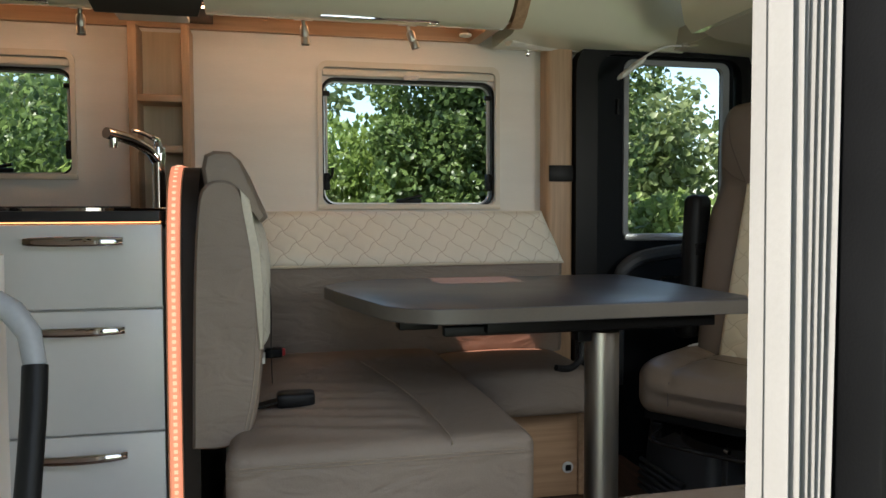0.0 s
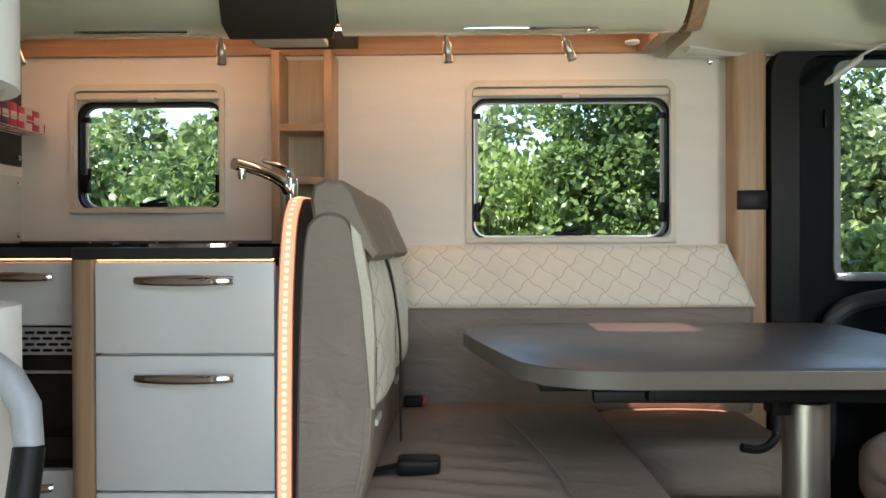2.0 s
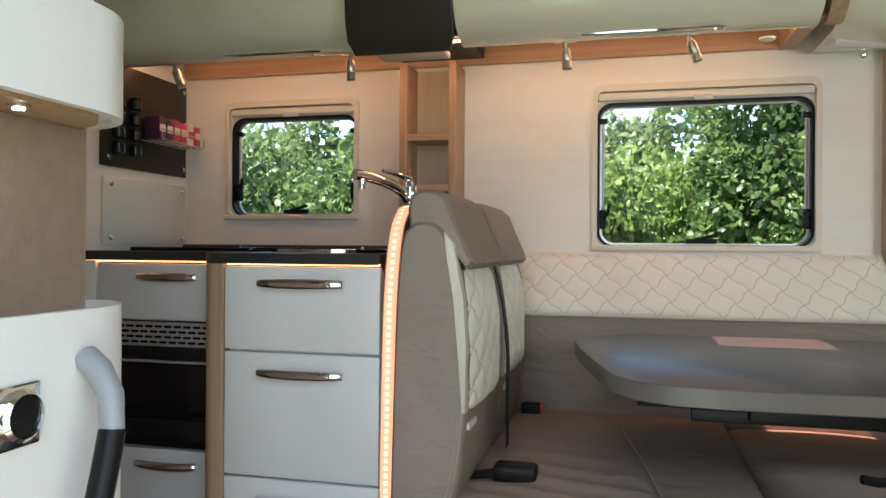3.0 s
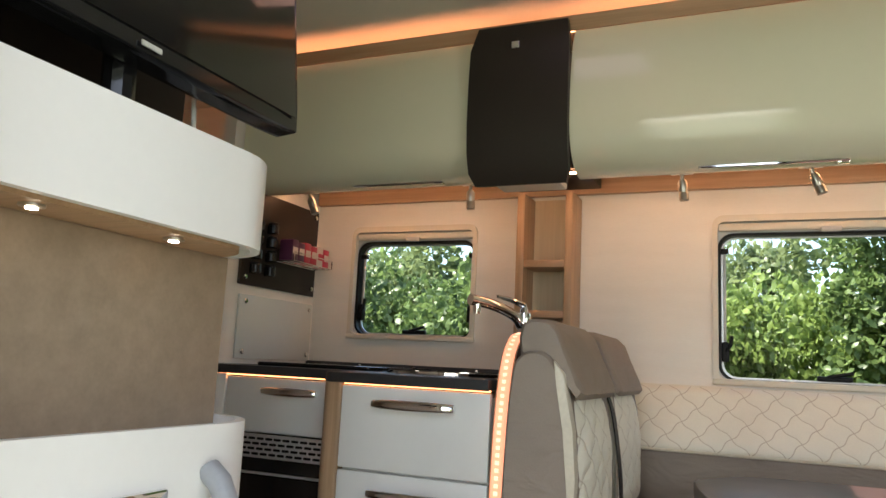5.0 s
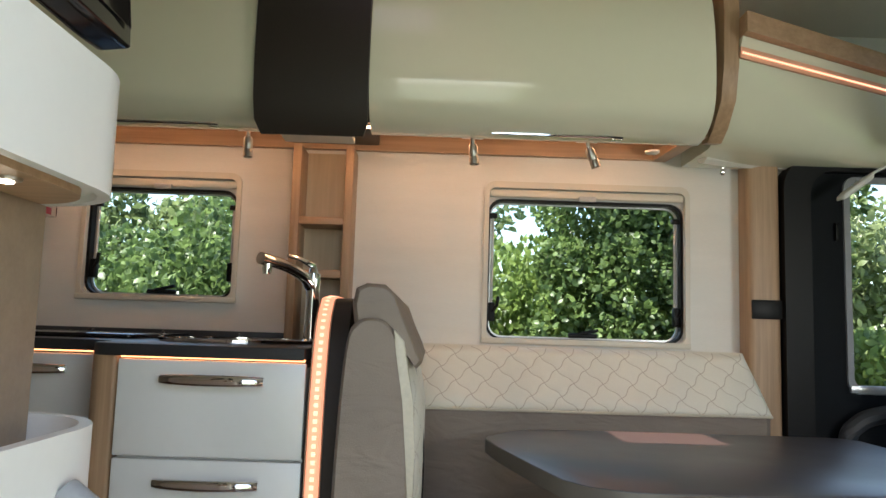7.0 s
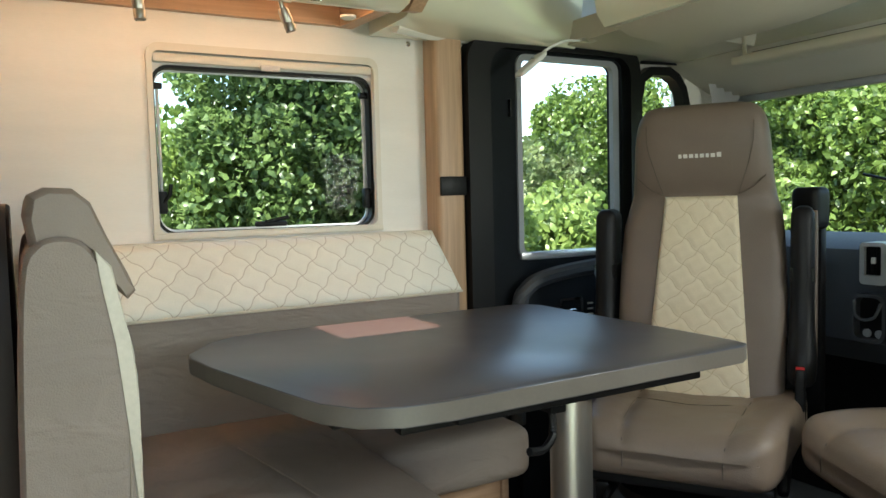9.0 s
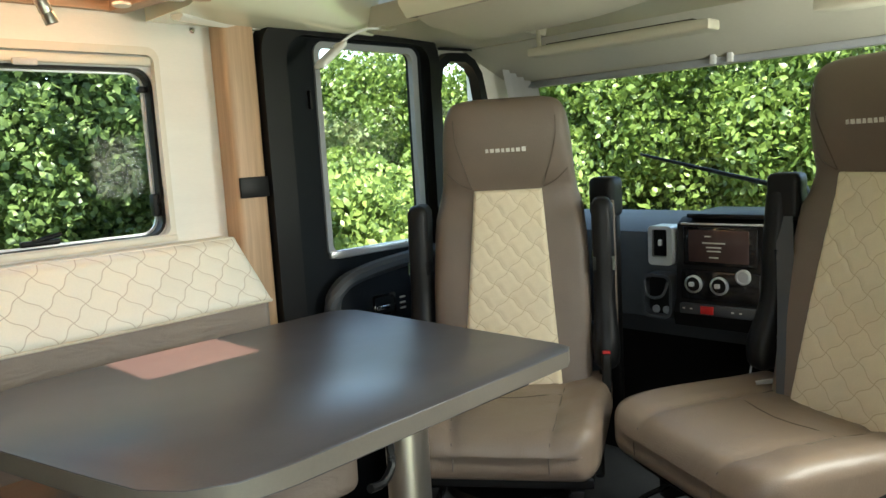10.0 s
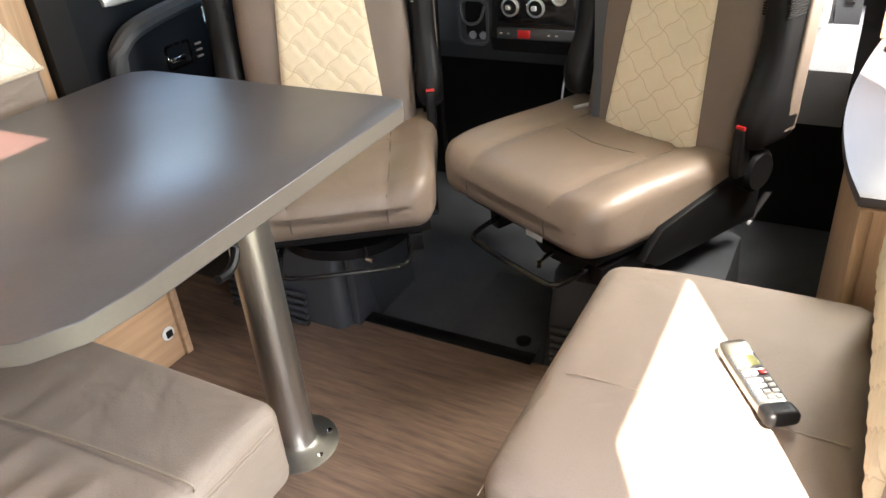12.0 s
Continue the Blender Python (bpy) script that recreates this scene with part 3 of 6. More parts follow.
# ---- pull-down bed and lining above the cab ----
def cab_bed():
    b = thing("drop_down_bed", (1.0, 0, 1.6), "cream drop-down bed housing over the cab", "bed")
    x0 = 0.0
    prof = [(0.55, 0.235), (0.565, 0.26), (0.60, 0.275), (1.25, 0.275), (1.28, 0.08), (1.10, 0.03), (0.85, 0.020), (0.68, 0.016), (0.60, 0.005), (0.57, 0.04), (0.554, 0.12)]
    part("housing", loft([[(x, y, z) for x, z in prof] for y in (NEAR + 0.002, 2.42)]), M_CREAM, b)
    part("lining", loft([[(x, y, z) for x, z in ((0.72, 0.022), (0.72, 0.10), (1.40, 0.12), (1.40, 0.0), (0.9, 0.018))] for y in (2.43, 2.838)]), M_BEIGE, b)
    # padded lower edge with a scooped middle
    loops = []
    for i in range(25):
        y = NEAR + 0.02 + (2.40 - NEAR) * i / 24
        d = 0.05 * math.exp(-((y - 1.55) / 0.42) ** 4)
        loops.append([(0.62, y, 0.02), (0.70, y, -0.012 + d), (0.88, y, -0.03 + d), (1.02, y, -0.022 + d * 0.6), (1.06, y, 0.03)])
    part("padding", loft(loops), M_BEIGE, b)
    # side valance from the overhead cabinet to the cab, with its light strip
    def fr(x, z):
        k = (z - 1.615) / 0.255
        top, low = 2.32 + 0.50 * (x - 1), 2.59 + 0.23 * (x - 1)
        return low + (top - low) * max(0.0, k) ** 0.55
    xs = [0.999 + 0.07 * i for i in range(12)]
    o = Vector(b.location)
    zs = (1.615, 1.63, 1.66, 1.70, 1.76, 1.82, 1.87)
    part("valance", loft([[Vector((x, fr(x, z), z)) - o for z in zs] + [Vector((x, 2.838, 1.87)) - o, Vector((x, 2.838, 1.613)) - o] for x in xs]), M_CREAM, b)
    part("wood_rail", loft([[Vector((x, fr(x, 1.87) + dy, z)) - o for dy, z in ((-0.03, 1.872), (-0.03, 1.93), (0.03, 1.93), (0.03, 1.872))] for x in xs]), M_OAKX, b)
    # peach band paints the glow around the LED dots
    part("led_profile", loft([[Vector((x, fr(x, 1.83) + dy, z)) - o for dy, z in ((-0.004, 1.815), (-0.010, 1.845), (0.004, 1.845), (0.004, 1.815))] for x in xs]), M_STRIP, b)
    bm = B()
    for i in range(90):
        x = 1.005 + 0.0083 * i
        y = fr(x, 1.83)
        box(Vector((x, y - 0.012, 1.826)) - o, Vector((x + 0.003, y - 0.006, 1.831)) - o, 0, bm)
    part("led_dots", bm, M_LEDC, b, smooth=0)
    return b


cab_bed()
# side trim under the bed along the far wall
solid("side_trim", tube(curve_pts([(1.02, 2.70, 1.618), (1.25, 2.80, 1.628), (1.7, 2.825, 1.640), (2.2, 2.825, 1.628), (2.46, 2.82, 1.622)], 6), 0.022, 8), M_CEIL, "cream cable trim along the cab lining", "trim", "structure")


def visor(y0, y1, label):
    v = thing("sun_visor", (2.12, 0, 1.525), label, "sun visor")
    part("flap", rbox((-0.03, y0, -0.02), (0.05, y1, 0.015), 0.012, 6), M_BEIGE, v)
    # dark strip standing in for the shade in the gap over the flap
    part("gap_shade", box((0.0, y0 + 0.06, 0.012), (0.03, y1 - 0.06, 0.022), 0.003), M_BROWN, v)
    part("hinge", tube([(0.02, y1 - 0.02, 0.0), (0.03, y1 - 0.01, 0.05), (0.03, y1 - 0.01, 0.125)], 0.008, 8), M_PIPE, v)


visor(1.72, 2.36, "cream padded sun visor over the driver's side")
visor(0.95, 1.45, "cream padded sun visor over the passenger's side")
for y in (1.60, 1.44):
    v = thing("air_vent", (1.93, y, 1.585), "round slotted vent in the cab lining", "vent")
    part("rim", lathe([(0.036, 0.01), (0.036, -0.006), (0.028, -0.008), (0.027, 0.01)], 20), M_LIGHTG, v)
    bm = B()
    for i in range(4):
        box((-0.025, -0.021 + 0.012 * i, -0.004), (0.025, -0.016 + 0.012 * i, 0.004), 0, bm)
    part("grille", bm, M_BLACK, v)


def stowed_blind():
    b = thing("stowed_blind", (0, 0, 0), "grey pleated windscreen blind stowed at the pillar", "blind")
    bm = B()
    for i in range(5):
        x = 2.44 + 0.030 * i
        loft([[(x, 2.775, 1.62), (x + 0.012, 2.75 - 0.01 * i, 1.62), (x + 0.024, 2.775, 1.62)], [(x + 0.20, 2.775, 0.93), (x + 0.212, 2.75 - 0.01 * i, 0.93), (x + 0.224, 2.775, 0.93)]], True, bm)
    part("pleats", bm, M_CLOTH, b, smooth=0)
    part("rail", tube([(2.12, 2.80, 1.598), (2.47, 2.79, 1.606)], 0.006, 6), M_BLACK, b)
    part("rail_end", box((2.445, 2.775, 1.585), (2.475, 2.805, 1.625), 0.005), M_BLACK, b)


stowed_blind()


def door_lamp():
    l = thing("reading_lamp", (1.745, 2.66, 1.632), "white swan-neck reading lamp fixed over the cab door", "lamp")
    part("mount", lathe([(0.028, 0.0), (0.028, -0.010), (0.020, -0.014)], 18), M_SATIN, l)
    part("base_block", box((-0.045, -0.012, -0.018), (-0.01, 0.012, -0.004), 0.003), M_SATIN, l)
    part("arm", tube(curve_pts([(-0.03, 0, -0.012), (-0.10, 0.0, -0.018), (-0.17, -0.005, -0.045), (-0.22, -0.01, -0.075)], 6), 0.0045, 8), M_PAPER, l)
    h = part("head", rbox((-0.305, -0.035, -0.115), (-0.205, 0.02, -0.093), 0.010, 6, lambda p: Vector((p.x, p.y, p.z + (p.x + 0.25) * 0.75))), M_PAPER, l)
    part("switch", lathe([(0.006, 0), (0.006, 0.004)], 10, (-0.25, -0.01, -0.088)), M_GREY, h)


door_lamp()


# ---- overhead cabinets along the far wall ----
def overhead_profile(n=10):
    """Front face, y against z, from the top edge down: upright, then curving back under."""
    pts = [(2.395, 2.040), (2.365, 1.98), (2.350, 1.90), (2.343, 1.82)]
    for i in range(n + 1):
        t = radians(90 * i / n)
        pts.append((2.343 + 0.155 * (1 - math.cos(t)) ** 1.25, 1.755 - 0.155 * math.sin(t)))
    return pts


def overhead(x0, x1, label, handle):
    c = thing("overhead_cabinet", ((x0 + x1) / 2, 2.6, 1.6), label, "cabinet", "overhead cabinets")
    o = Vector(c.location)
    pr = overhead_profile()
    fr = pr + [(y + 0.016, z + 0.006) for y, z in reversed(pr)]
    part("door", loft([[Vector((x, y, z)) - o for y, z in fr] for x in (x0 + 0.002, x1 - 0.002)]), M_CREAM, c)
    part("body", loft([[Vector((x, y, z)) - o for y, z in ((2.42, 2.05), (2.38, 1.95), (2.37, 1.76), (2.53, 1.622), (2.56, 1.655), (WY - 0.002, 1.70), (WY - 0.002, 2.05))] for x in (x0 + 0.004, x1 - 0.004)]), M_CEIL, c)
    if handle:
        h0, h1 = handle
        bm = tube(curve_pts([Vector((h0, 2.452, 1.606)) - o, Vector(((h0 + h1) / 2, 2.440, 1.602)) - o, Vector((h1, 2.452, 1.606)) - o], 8), 0.005, 8)
        h = part("handle", bm, M_CHROME, c, "slim chrome pull handle")
        part("catch", box(Vector((h1 - 0.03, 2.452, 1.598)) - o, Vector((h1, 2.475, 1.606)) - o, 0.002), M_CHROME, h)
    return c


overhead(-1.195, -0.340, "glossy cream overhead cabinet with a curved lower edge", (-0.80, -0.47))
overhead(-0.032, 0.935, "glossy cream overhead cabinet with a curved lower edge", (0.32, 0.70))


def flap():
    f = thing("brown_locker", (-0.18, 2.33, 1.8), "dark brown locker flap between the overhead cabinets", "cabinet", "overhead cabinets")
    o = Vector(f.location)
    sheet = [(2.352, 2.064), (2.325, 1.98), (2.318, 1.88), (2.318, 1.74), (2.328, 1.65), (2.350, 1.595), (2.376, 1.562)]
    loops = []
    for k, (y, z) in enumerate(sheet):
        w = 0.014 if k in (0, len(sheet) - 1) else 0.0
        loops.append([Vector(p) - o for p in ((-0.342 + w, y, z), (-0.030 - w, y, z), (-0.030 - w, y + 0.022, z + 0.004), (-0.342 + w, y + 0.022, z + 0.004))])
    part("door", loft(loops), M_BROWN, f)
    part("body", box(Vector((-0.331, 2.56, 1.655)) - o, Vector((-0.034, WY - 0.002, 2.05)) - o, 0.004), M_BROWN, f)
    part("underside", box(Vector((-0.295, 2.385, 1.585)) - o, Vector((-0.085, 2.56, 1.605)) - o, 0.004), M_CEIL, f, "cream underside board")
    part("badge", box(Vector((-0.208, 2.318, 1.972)) - o, Vector((-0.182, 2.326, 1.996)) - o, 0.003), M_CHROME, f, "small square chrome badge")


flap()
# wood cove above and below the cabinets, with hidden warm light
solid("cove_board", loft([[(x, y, z) for y, z in ((2.400, 2.045), (2.388, 2.088), (2.398, 2.090), (2.412, 2.048))] for x in (-2.0, 0.955)]), M_OAKX, "oak cove board over the overhead cabinets", "trim", "structure")
solid("cove_light", box((-1.9, 2.43, 2.060), (0.93, 2.445, 2.068)), M_LEDV, "warm light strip hidden behind the cove", "light strip", "structure")
solid("under_board", loft([[(x, y, z) for y, z in ((2.845, 1.637), (2.845, 1.697), (WY - 0.001, 1.699), (WY - 0.001, 1.637))] for x in (-1.195, 0.93)]), M_OAKX, "oak board under the overhead cabinets", "trim", "structure")
solid("under_light", box((-1.15, 2.575, 1.642), (0.90, 2.585, 1.648)), M_LEDW, "warm light strip under the overhead cabinets", "light strip", "structure")
solid("end_board", prism([(2.46, 1.618), (2.866, 1.635), (2.866, 1.70), (2.50, 1.66)], 0.905, 0.955, "x", 0.004), M_OAKY, "oak end board under the overhead cabinet", "trim", "structure")


def bracket():
    b = thing("oak_bracket", (0.965, 2.5, 1.6), "curved oak end panel between cabinet and bed", "panel")
    o = Vector(b.location)
    pr = [(2.36, 2.10), (2.34, 1.95), (2.345, 1.80), (2.37, 1.70), (2.43, 1.635), (2.48, 1.605), (2.525, 1.612), (2.50, 1.70), (2.45, 1.85), (2.44, 2.10)]
    part("board", loft([[Vector((x, y, z)) - o for y, z in pr] for x in (0.956, 0.998)]), M_OAK, b)


bracket()


def spot(x, tilt, label):
    s = thing("spot_lamp", (x, 2.515, 1.612), label, "lamp", "spot lamps")
    part("plate", box((-0.032, -0.012, -0.008), (0.032, 0.012, 0.0), 0.003), M_SATIN, s)
    part("stem", tube([(0, 0, -0.006), (0.004 * tilt, 0, -0.028)], 0.006, 10), M_SATIN, s)
    m = Matrix.Translation((0.004 * tilt, 0, -0.026)) @ Matrix.Rotation(radians(18 * tilt), 4, "Y").inverted()
    h = part("head", lathe([(0.010, 0.0), (0.0140, -0.008), (0.0140, -0.034), (0.0128, -0.036), (0.0128, -0.039), (0.0140, -0.041), (0.0140, -0.060), (0.0118, -0.062), (0.0118, -0.056)], 20, m=m), M_NICKEL, s)
    part("lens", lathe([(0.0117, -0.0575), (0.0117, -0.0565)], 12, m=m), M_LIGHTG, h)


spot(-1.02, 1.3, "small brushed nickel spot lamp under the cabinet")
spot(-0.397, 0.1, "small brushed nickel spot lamp under the cabinet")
spot(0.268, 0.3, "small brushed nickel spot lamp under the cabinet")
spot(0.610, 1.2, "small brushed nickel spot lamp turned aside")
for x in (0.83,):
    r = thing("round_sensor", (x, 2.60, 1.606), "flat round cream disc under the cabinet", "fitting")
    part("disc", lathe([(0.022, 0), (0.022, -0.006), (0.017, -0.009)], 20), M_CEIL, r)


def ladder_shelf():
    s = thing("corner_shelf", (-0.2, 2.79, 1.0), "narrow upright oak shelf with two boards", "shelf")
    o = Vector(s.location)
    for x0, x1 in ((-0.303, -0.275), (-0.132, -0.106)):
        part("upright", box(Vector((x0, 2.73, KZ)) - o, Vector((x1, WY - 0.001, 1.622)) - o, 0.003), M_OAK, s)
    part("back", box(Vector((-0.275, WY - 0.012, KZ)) - o, Vector((-0.132, WY - 0.002, 1.622)) - o), M_BIRCH, s, "pale birch back panel")
    for z in (1.362, 1.19):
        part("shelf_board", box(Vector((-0.275, 2.735, z)) - o, Vector((-0.132, WY - 0.013, z + 0.024)) - o, 0.002), M_OAKX, s)


ladder_shelf()


# ---- kitchen ----
def bow_handle(w, parent, at, label="arched chrome bow handle"):
    """A shallow chrome bow with a split bright inlay."""
    x, y, z = at
    loops = []
    for i in range(17):
        t = i / 16
        bow = math.sin(math.pi * t)
        px = x - w / 2 + w * t
        d = y - 0.008 - 0.020 * bow ** 0.6
        hgt = 0.0125 - 0.002 * (1 - bow)
        loops.append([(px, d - 0.002 + 0.0085 * math.cos(a), z + hgt * math.sin(a)) for a in np.linspace(0, 2 * math.pi, 12, endpoint=False)])
    h = part("handle", loft(loops), M_CHROME, parent, label)
    for s in (-1, 1):
        part("foot", box((x + s * (w / 2 - 0.008) - 0.006, y - 0.016, z - 0.009), (x + s * (w / 2 - 0.008) + 0.006, y, z + 0.009), 0.002), M_CHROME, h)
    return h


def drawer_unit():
    u = thing("drawer_unit", (-0.29, 2.3, 0), "white kitchen drawer unit with three fronts", "cabinet", "kitchen units")
    o = Vector(u.location)
    part("body", box(Vector((-0.485, KY + 0.022, 0.06)) - o, Vector((-0.098, 2.84, 0.945)) - o), M_FRONT, u)
    for z0, z1, hz in ((0.757, 0.955, 0.915), (0.458, 0.751, 0.705), (0.11, 0.452, 0.405)):
        d = part("drawer_front", box(Vector((-0.488, KY, z0)) - o, Vector((-0.097, KY + 0.019, z1)) - o, 0.0025), M_FRONT, u)
        bow_handle(0.215, d, Vector((-0.288, KY, hz)) - o)
    part("light_strip", box(Vector((-0.485, KY + 0.004, 0.958)) - o, Vector((-0.10, KY + 0.012, 0.963)) - o), M_LEDU, u, "warm light strip under the worktop")
    return u


drawer_unit()


def oven_unit():
    u = thing("oven_unit", (-0.85, 2.5, 0), "white kitchen unit with drawer, oven and lower flap", "cabinet", "kitchen units")
    o = Vector(u.location)
    X0, X1 = -1.19, -0.56
    part("body", box(Vector((X0, KL + 0.022, 0.06)) - o, Vector((X1, 2.84, 0.945)) - o), M_FRONT, u)
    d = part("drawer_front", box(Vector((-1.02, KL, 0.796)) - o, Vector((X1 - 0.006, KL + 0.02, 0.952)) - o, 0.002), M_FRONT, u)
    bow_handle(0.19, d, Vector((-0.79, KL, 0.915)) - o)
    part("side_post", box(Vector((X0, KL - 0.002, 0.1)) - o, Vector((-1.026, KL + 0.02, 0.96)) - o, 0.002), M_FRONT, u)
    ov = part("oven", box(Vector((-1.02, KL + 0.006, 0.44)) - o, Vector((X1 - 0.006, KL + 0.022, 0.792)) - o, 0.002), M_GLOSSB, u, "black glass built-in oven with vent grille")
    bm = box(Vector((-1.015, KL - 0.004, 0.722)) - o, Vector((X1 - 0.01, KL + 0.004, 0.790)) - o, 0.002)
    part("vent_panel", bm, M_SILVER, ov)
    bm = B()
    for r in range(4):
        for k in range(15):
            x = -1.01 + 0.03 * k + (0.015 if r % 2 else 0)
            prism([(a - o.x, b - o.z) for a, b in rrect(x, 0.774 - 0.0145 * r, x + 0.024, 0.781 - 0.0145 * r, 0.0034, 3)], KL - 0.006 - o.y, KL - 0.0035 - o.y, "y", bm=bm)
    part("vent_grille", bm, M_BLACK, ov)
    part("trim_bar", box(Vector((-1.015, KL - 0.004, 0.676)) - o, Vector((X1 - 0.01, KL + 0.006, 0.683)) - o, 0.002), M_SILVER, ov)
    part("glass_door", box(Vector((-1.012, KL - 0.002, 0.528)) - o, Vector((X1 - 0.012, KL + 0.006, 0.672)) - o, 0.002), M_SCREEN, ov)
    part("sticker", box(Vector((-1.00, KL - 0.0036, 0.53)) - o, Vector((-0.945, KL - 0.002, 0.575)) - o), M_PAPER, ov)
    part("control_panel", box(Vector((-1.012, KL - 0.002, 0.445)) - o, Vector((X1 - 0.012, KL + 0.006, 0.520)) - o, 0.002), M_GLOSSB, ov)
    part("knob", lathe([(0.020, 0), (0.020, 0.012), (0.016, 0.018)], 20, Vector((-0.60, KL - 0.002, 0.475)) - o, Matrix.Rotation(radians(90), 4, "X")), M_SATIN, ov)
    fl = part("lower_flap", box(Vector((-1.02, KL, 0.11)) - o, Vector((X1 - 0.006, KL + 0.02, 0.435)) - o, 0.002), M_FRONT, u)
    bow_handle(0.19, fl, Vector((-0.79, KL, 0.395)) - o)
    part("light_strip", box(Vector((-1.09, KL + 0.004, 0.957)) - o, Vector((X1 - 0.01, KL + 0.012, 0.963)) - o), M_LEDU, u, "warm light strip under the worktop")


oven_unit()
solid("corner_post", prism(rrect(-0.553, KY + 0.004, -0.492, KL + 0.06, (0.03, 0.01, 0.0, 0.0), 6), 0.03, 0.963, "z"), M_OAK, "rounded oak post at the kitchen corner", "post", "structure")


def worktop():
    w = thing("worktop", (-0.6, 2.5, KZ), "dark anthracite kitchen worktop with rounded corner", "worktop")
    o = Vector(w.location)
    lp = [(-1.198, WY - 0.002), (-1.198, KL - 0.012), (-0.62, KL - 0.012), (-0.585, KL - 0.03), (-0.565, KL - 0.07), (-0.557, KY + 0.05), (-0.545, KY + 0.01), (-0.52, KY - 0.008), (-0.10, KY - 0.008), (-0.10, WY - 0.002)]
    part("top", prism([(a - o.x, b - o.y) for a, b in lp], -0.026, 0.0, "z", 0.003), M_WORK, w)
    part("rear_strip", box(Vector((-1.198, WY - 0.03, KZ)) - o, Vector((-0.315, WY - 0.003, KZ + 0.022)) - o, 0.003), M_WORK, w)
    for x in (-0.95, -0.72, -0.47):
        part("strip_screw", lathe([(0.006, 0), (0.006, 0.003)], 10, Vector((x, WY - 0.03, KZ + 0.012)) - o, Matrix.Rotation(radians(90), 4, "X")), M_CHROME, w)
    hob = part("hob_lid", prism([(a - o.x, b - o.y) for a, b in rrect(-1.02, 2.28, -0.60, 2.74, 0.02)], 0.0005, 0.012, "z", 0.003), M_GLOSSB, w, "black glass hob lid")
    s = part("sink_rim", ring([(-0.335 - o.x + 0.20 * math.cos(t), 2.32 - o.y + 0.225 * math.sin(t)) for t in np.linspace(0, 2 * math.pi, 40, endpoint=False)],
                              [(-0.335 - o.x + 0.185 * math.cos(t), 2.32 - o.y + 0.21 * math.sin(t)) for t in np.linspace(0, 2 * math.pi, 40, endpoint=False)], 0.0005, 0.009, "z"), M_CHROME, w, "oval chrome sink rim")
    part("sink_cover", prism([(-0.335 - o.x + 0.184 * math.cos(t), 2.32 - o.y + 0.209 * math.sin(t)) for t in np.linspace(0, 2 * math.pi, 40, endpoint=False)], 0.0006, 0.006, "z"), M_GLOSSB, s)


worktop()


def tap():
    t = thing("kitchen_tap", (-0.165, 2.40, KZ), "chrome single-lever kitchen tap with angled spout", "tap")
    part("column", lathe([(0.026, 0), (0.026, 0.006), (0.020, 0.012), (0.019, 0.150), (0.021, 0.165), (0.019, 0.19), (0.008, 0.195)], 20), M_CHROME, t)
    path = curve_pts([(0.0, 0.0, 0.150), (-0.025, -0.025, 0.182), (-0.065, -0.085, 0.205), (-0.112, -0.155, 0.216)], 6)
    sp = part("spout", tube(path, [0.019] * 4 + [0.016] * (len(path) - 4), 12), M_CHROME, t)
    part("aerator", lathe([(0.010, -0.028), (0.012, -0.018), (0.012, 0.0)], 14, (-0.098, -0.137, 0.204)), M_CHROME, sp)
    lv = part("lever", tube([(0, 0, 0.192), (-0.002, -0.002, 0.214), (-0.03, -0.04, 0.226), (-0.058, -0.078, 0.232)], [0.013, 0.010, 0.007, 0.005], 10), M_CHROME, t)


tap()


def led_panel():
    p = thing("seat_divider", (-0.06, 2.3, 0), "dark brown divider panel with lit oak edge", "panel")
    o = Vector(p.location)
    edge = [(1.900, 0.03), (1.905, 0.5), (1.918, 0.80), (1.935, 0.93), (1.965, 1.03), (2.01, 1.08), (2.07, 1.10), (2.30, 1.105)]
    line = curve_pts([(0, y, z) for y, z in edge], 6)
    part("board", prism([(v.y + 0.006 - o.y, v.z) for v in line] + [(2.86 - o.y, 1.105), (2.86 - o.y, 0.03)], -0.014 - o.x, -0.053 - o.x, "x", 0.004), M_BROWN, p)
    part("oak_edge", loft([[Vector((x, v.y + dy, v.z + dz)) - o for x, dy, dz in ((-0.088, 0.002, 0), (-0.0535, 0.002, 0), (-0.0535, 0.028, -0.004), (-0.088, 0.028, -0.004))] for v in line]), M_OAK, p, "oak edging")
    part("diffuser", loft([[Vector((x, v.y + dy, v.z + dz)) - o for x, dy, dz in ((-0.084, -0.001, 0.002), (-0.080, -0.004, 0.003), (-0.060, -0.004, 0.003), (-0.056, -0.001, 0.002), (-0.056, 0.004, 0), (-0.084, 0.004, 0))] for v in line]), M_STRIPLIT, p, "glowing salmon light diffuser")
    bm = B()
    total = 0.0
    for a, b in zip(line, line[1:]):
        seg = (b - a).length
        while total < seg:
            q = a.lerp(b, total / seg)
            box(Vector((-0.0745, q.y - 0.0062, q.z - 0.004)) - o, Vector((-0.0655, q.y - 0.0015, q.z + 0.005)) - o, 0.001, bm, 1)
            total += 0.0165
        total -= seg
    part("led_dots", bm, M_LEDC, p, smooth=0)


led_panel()


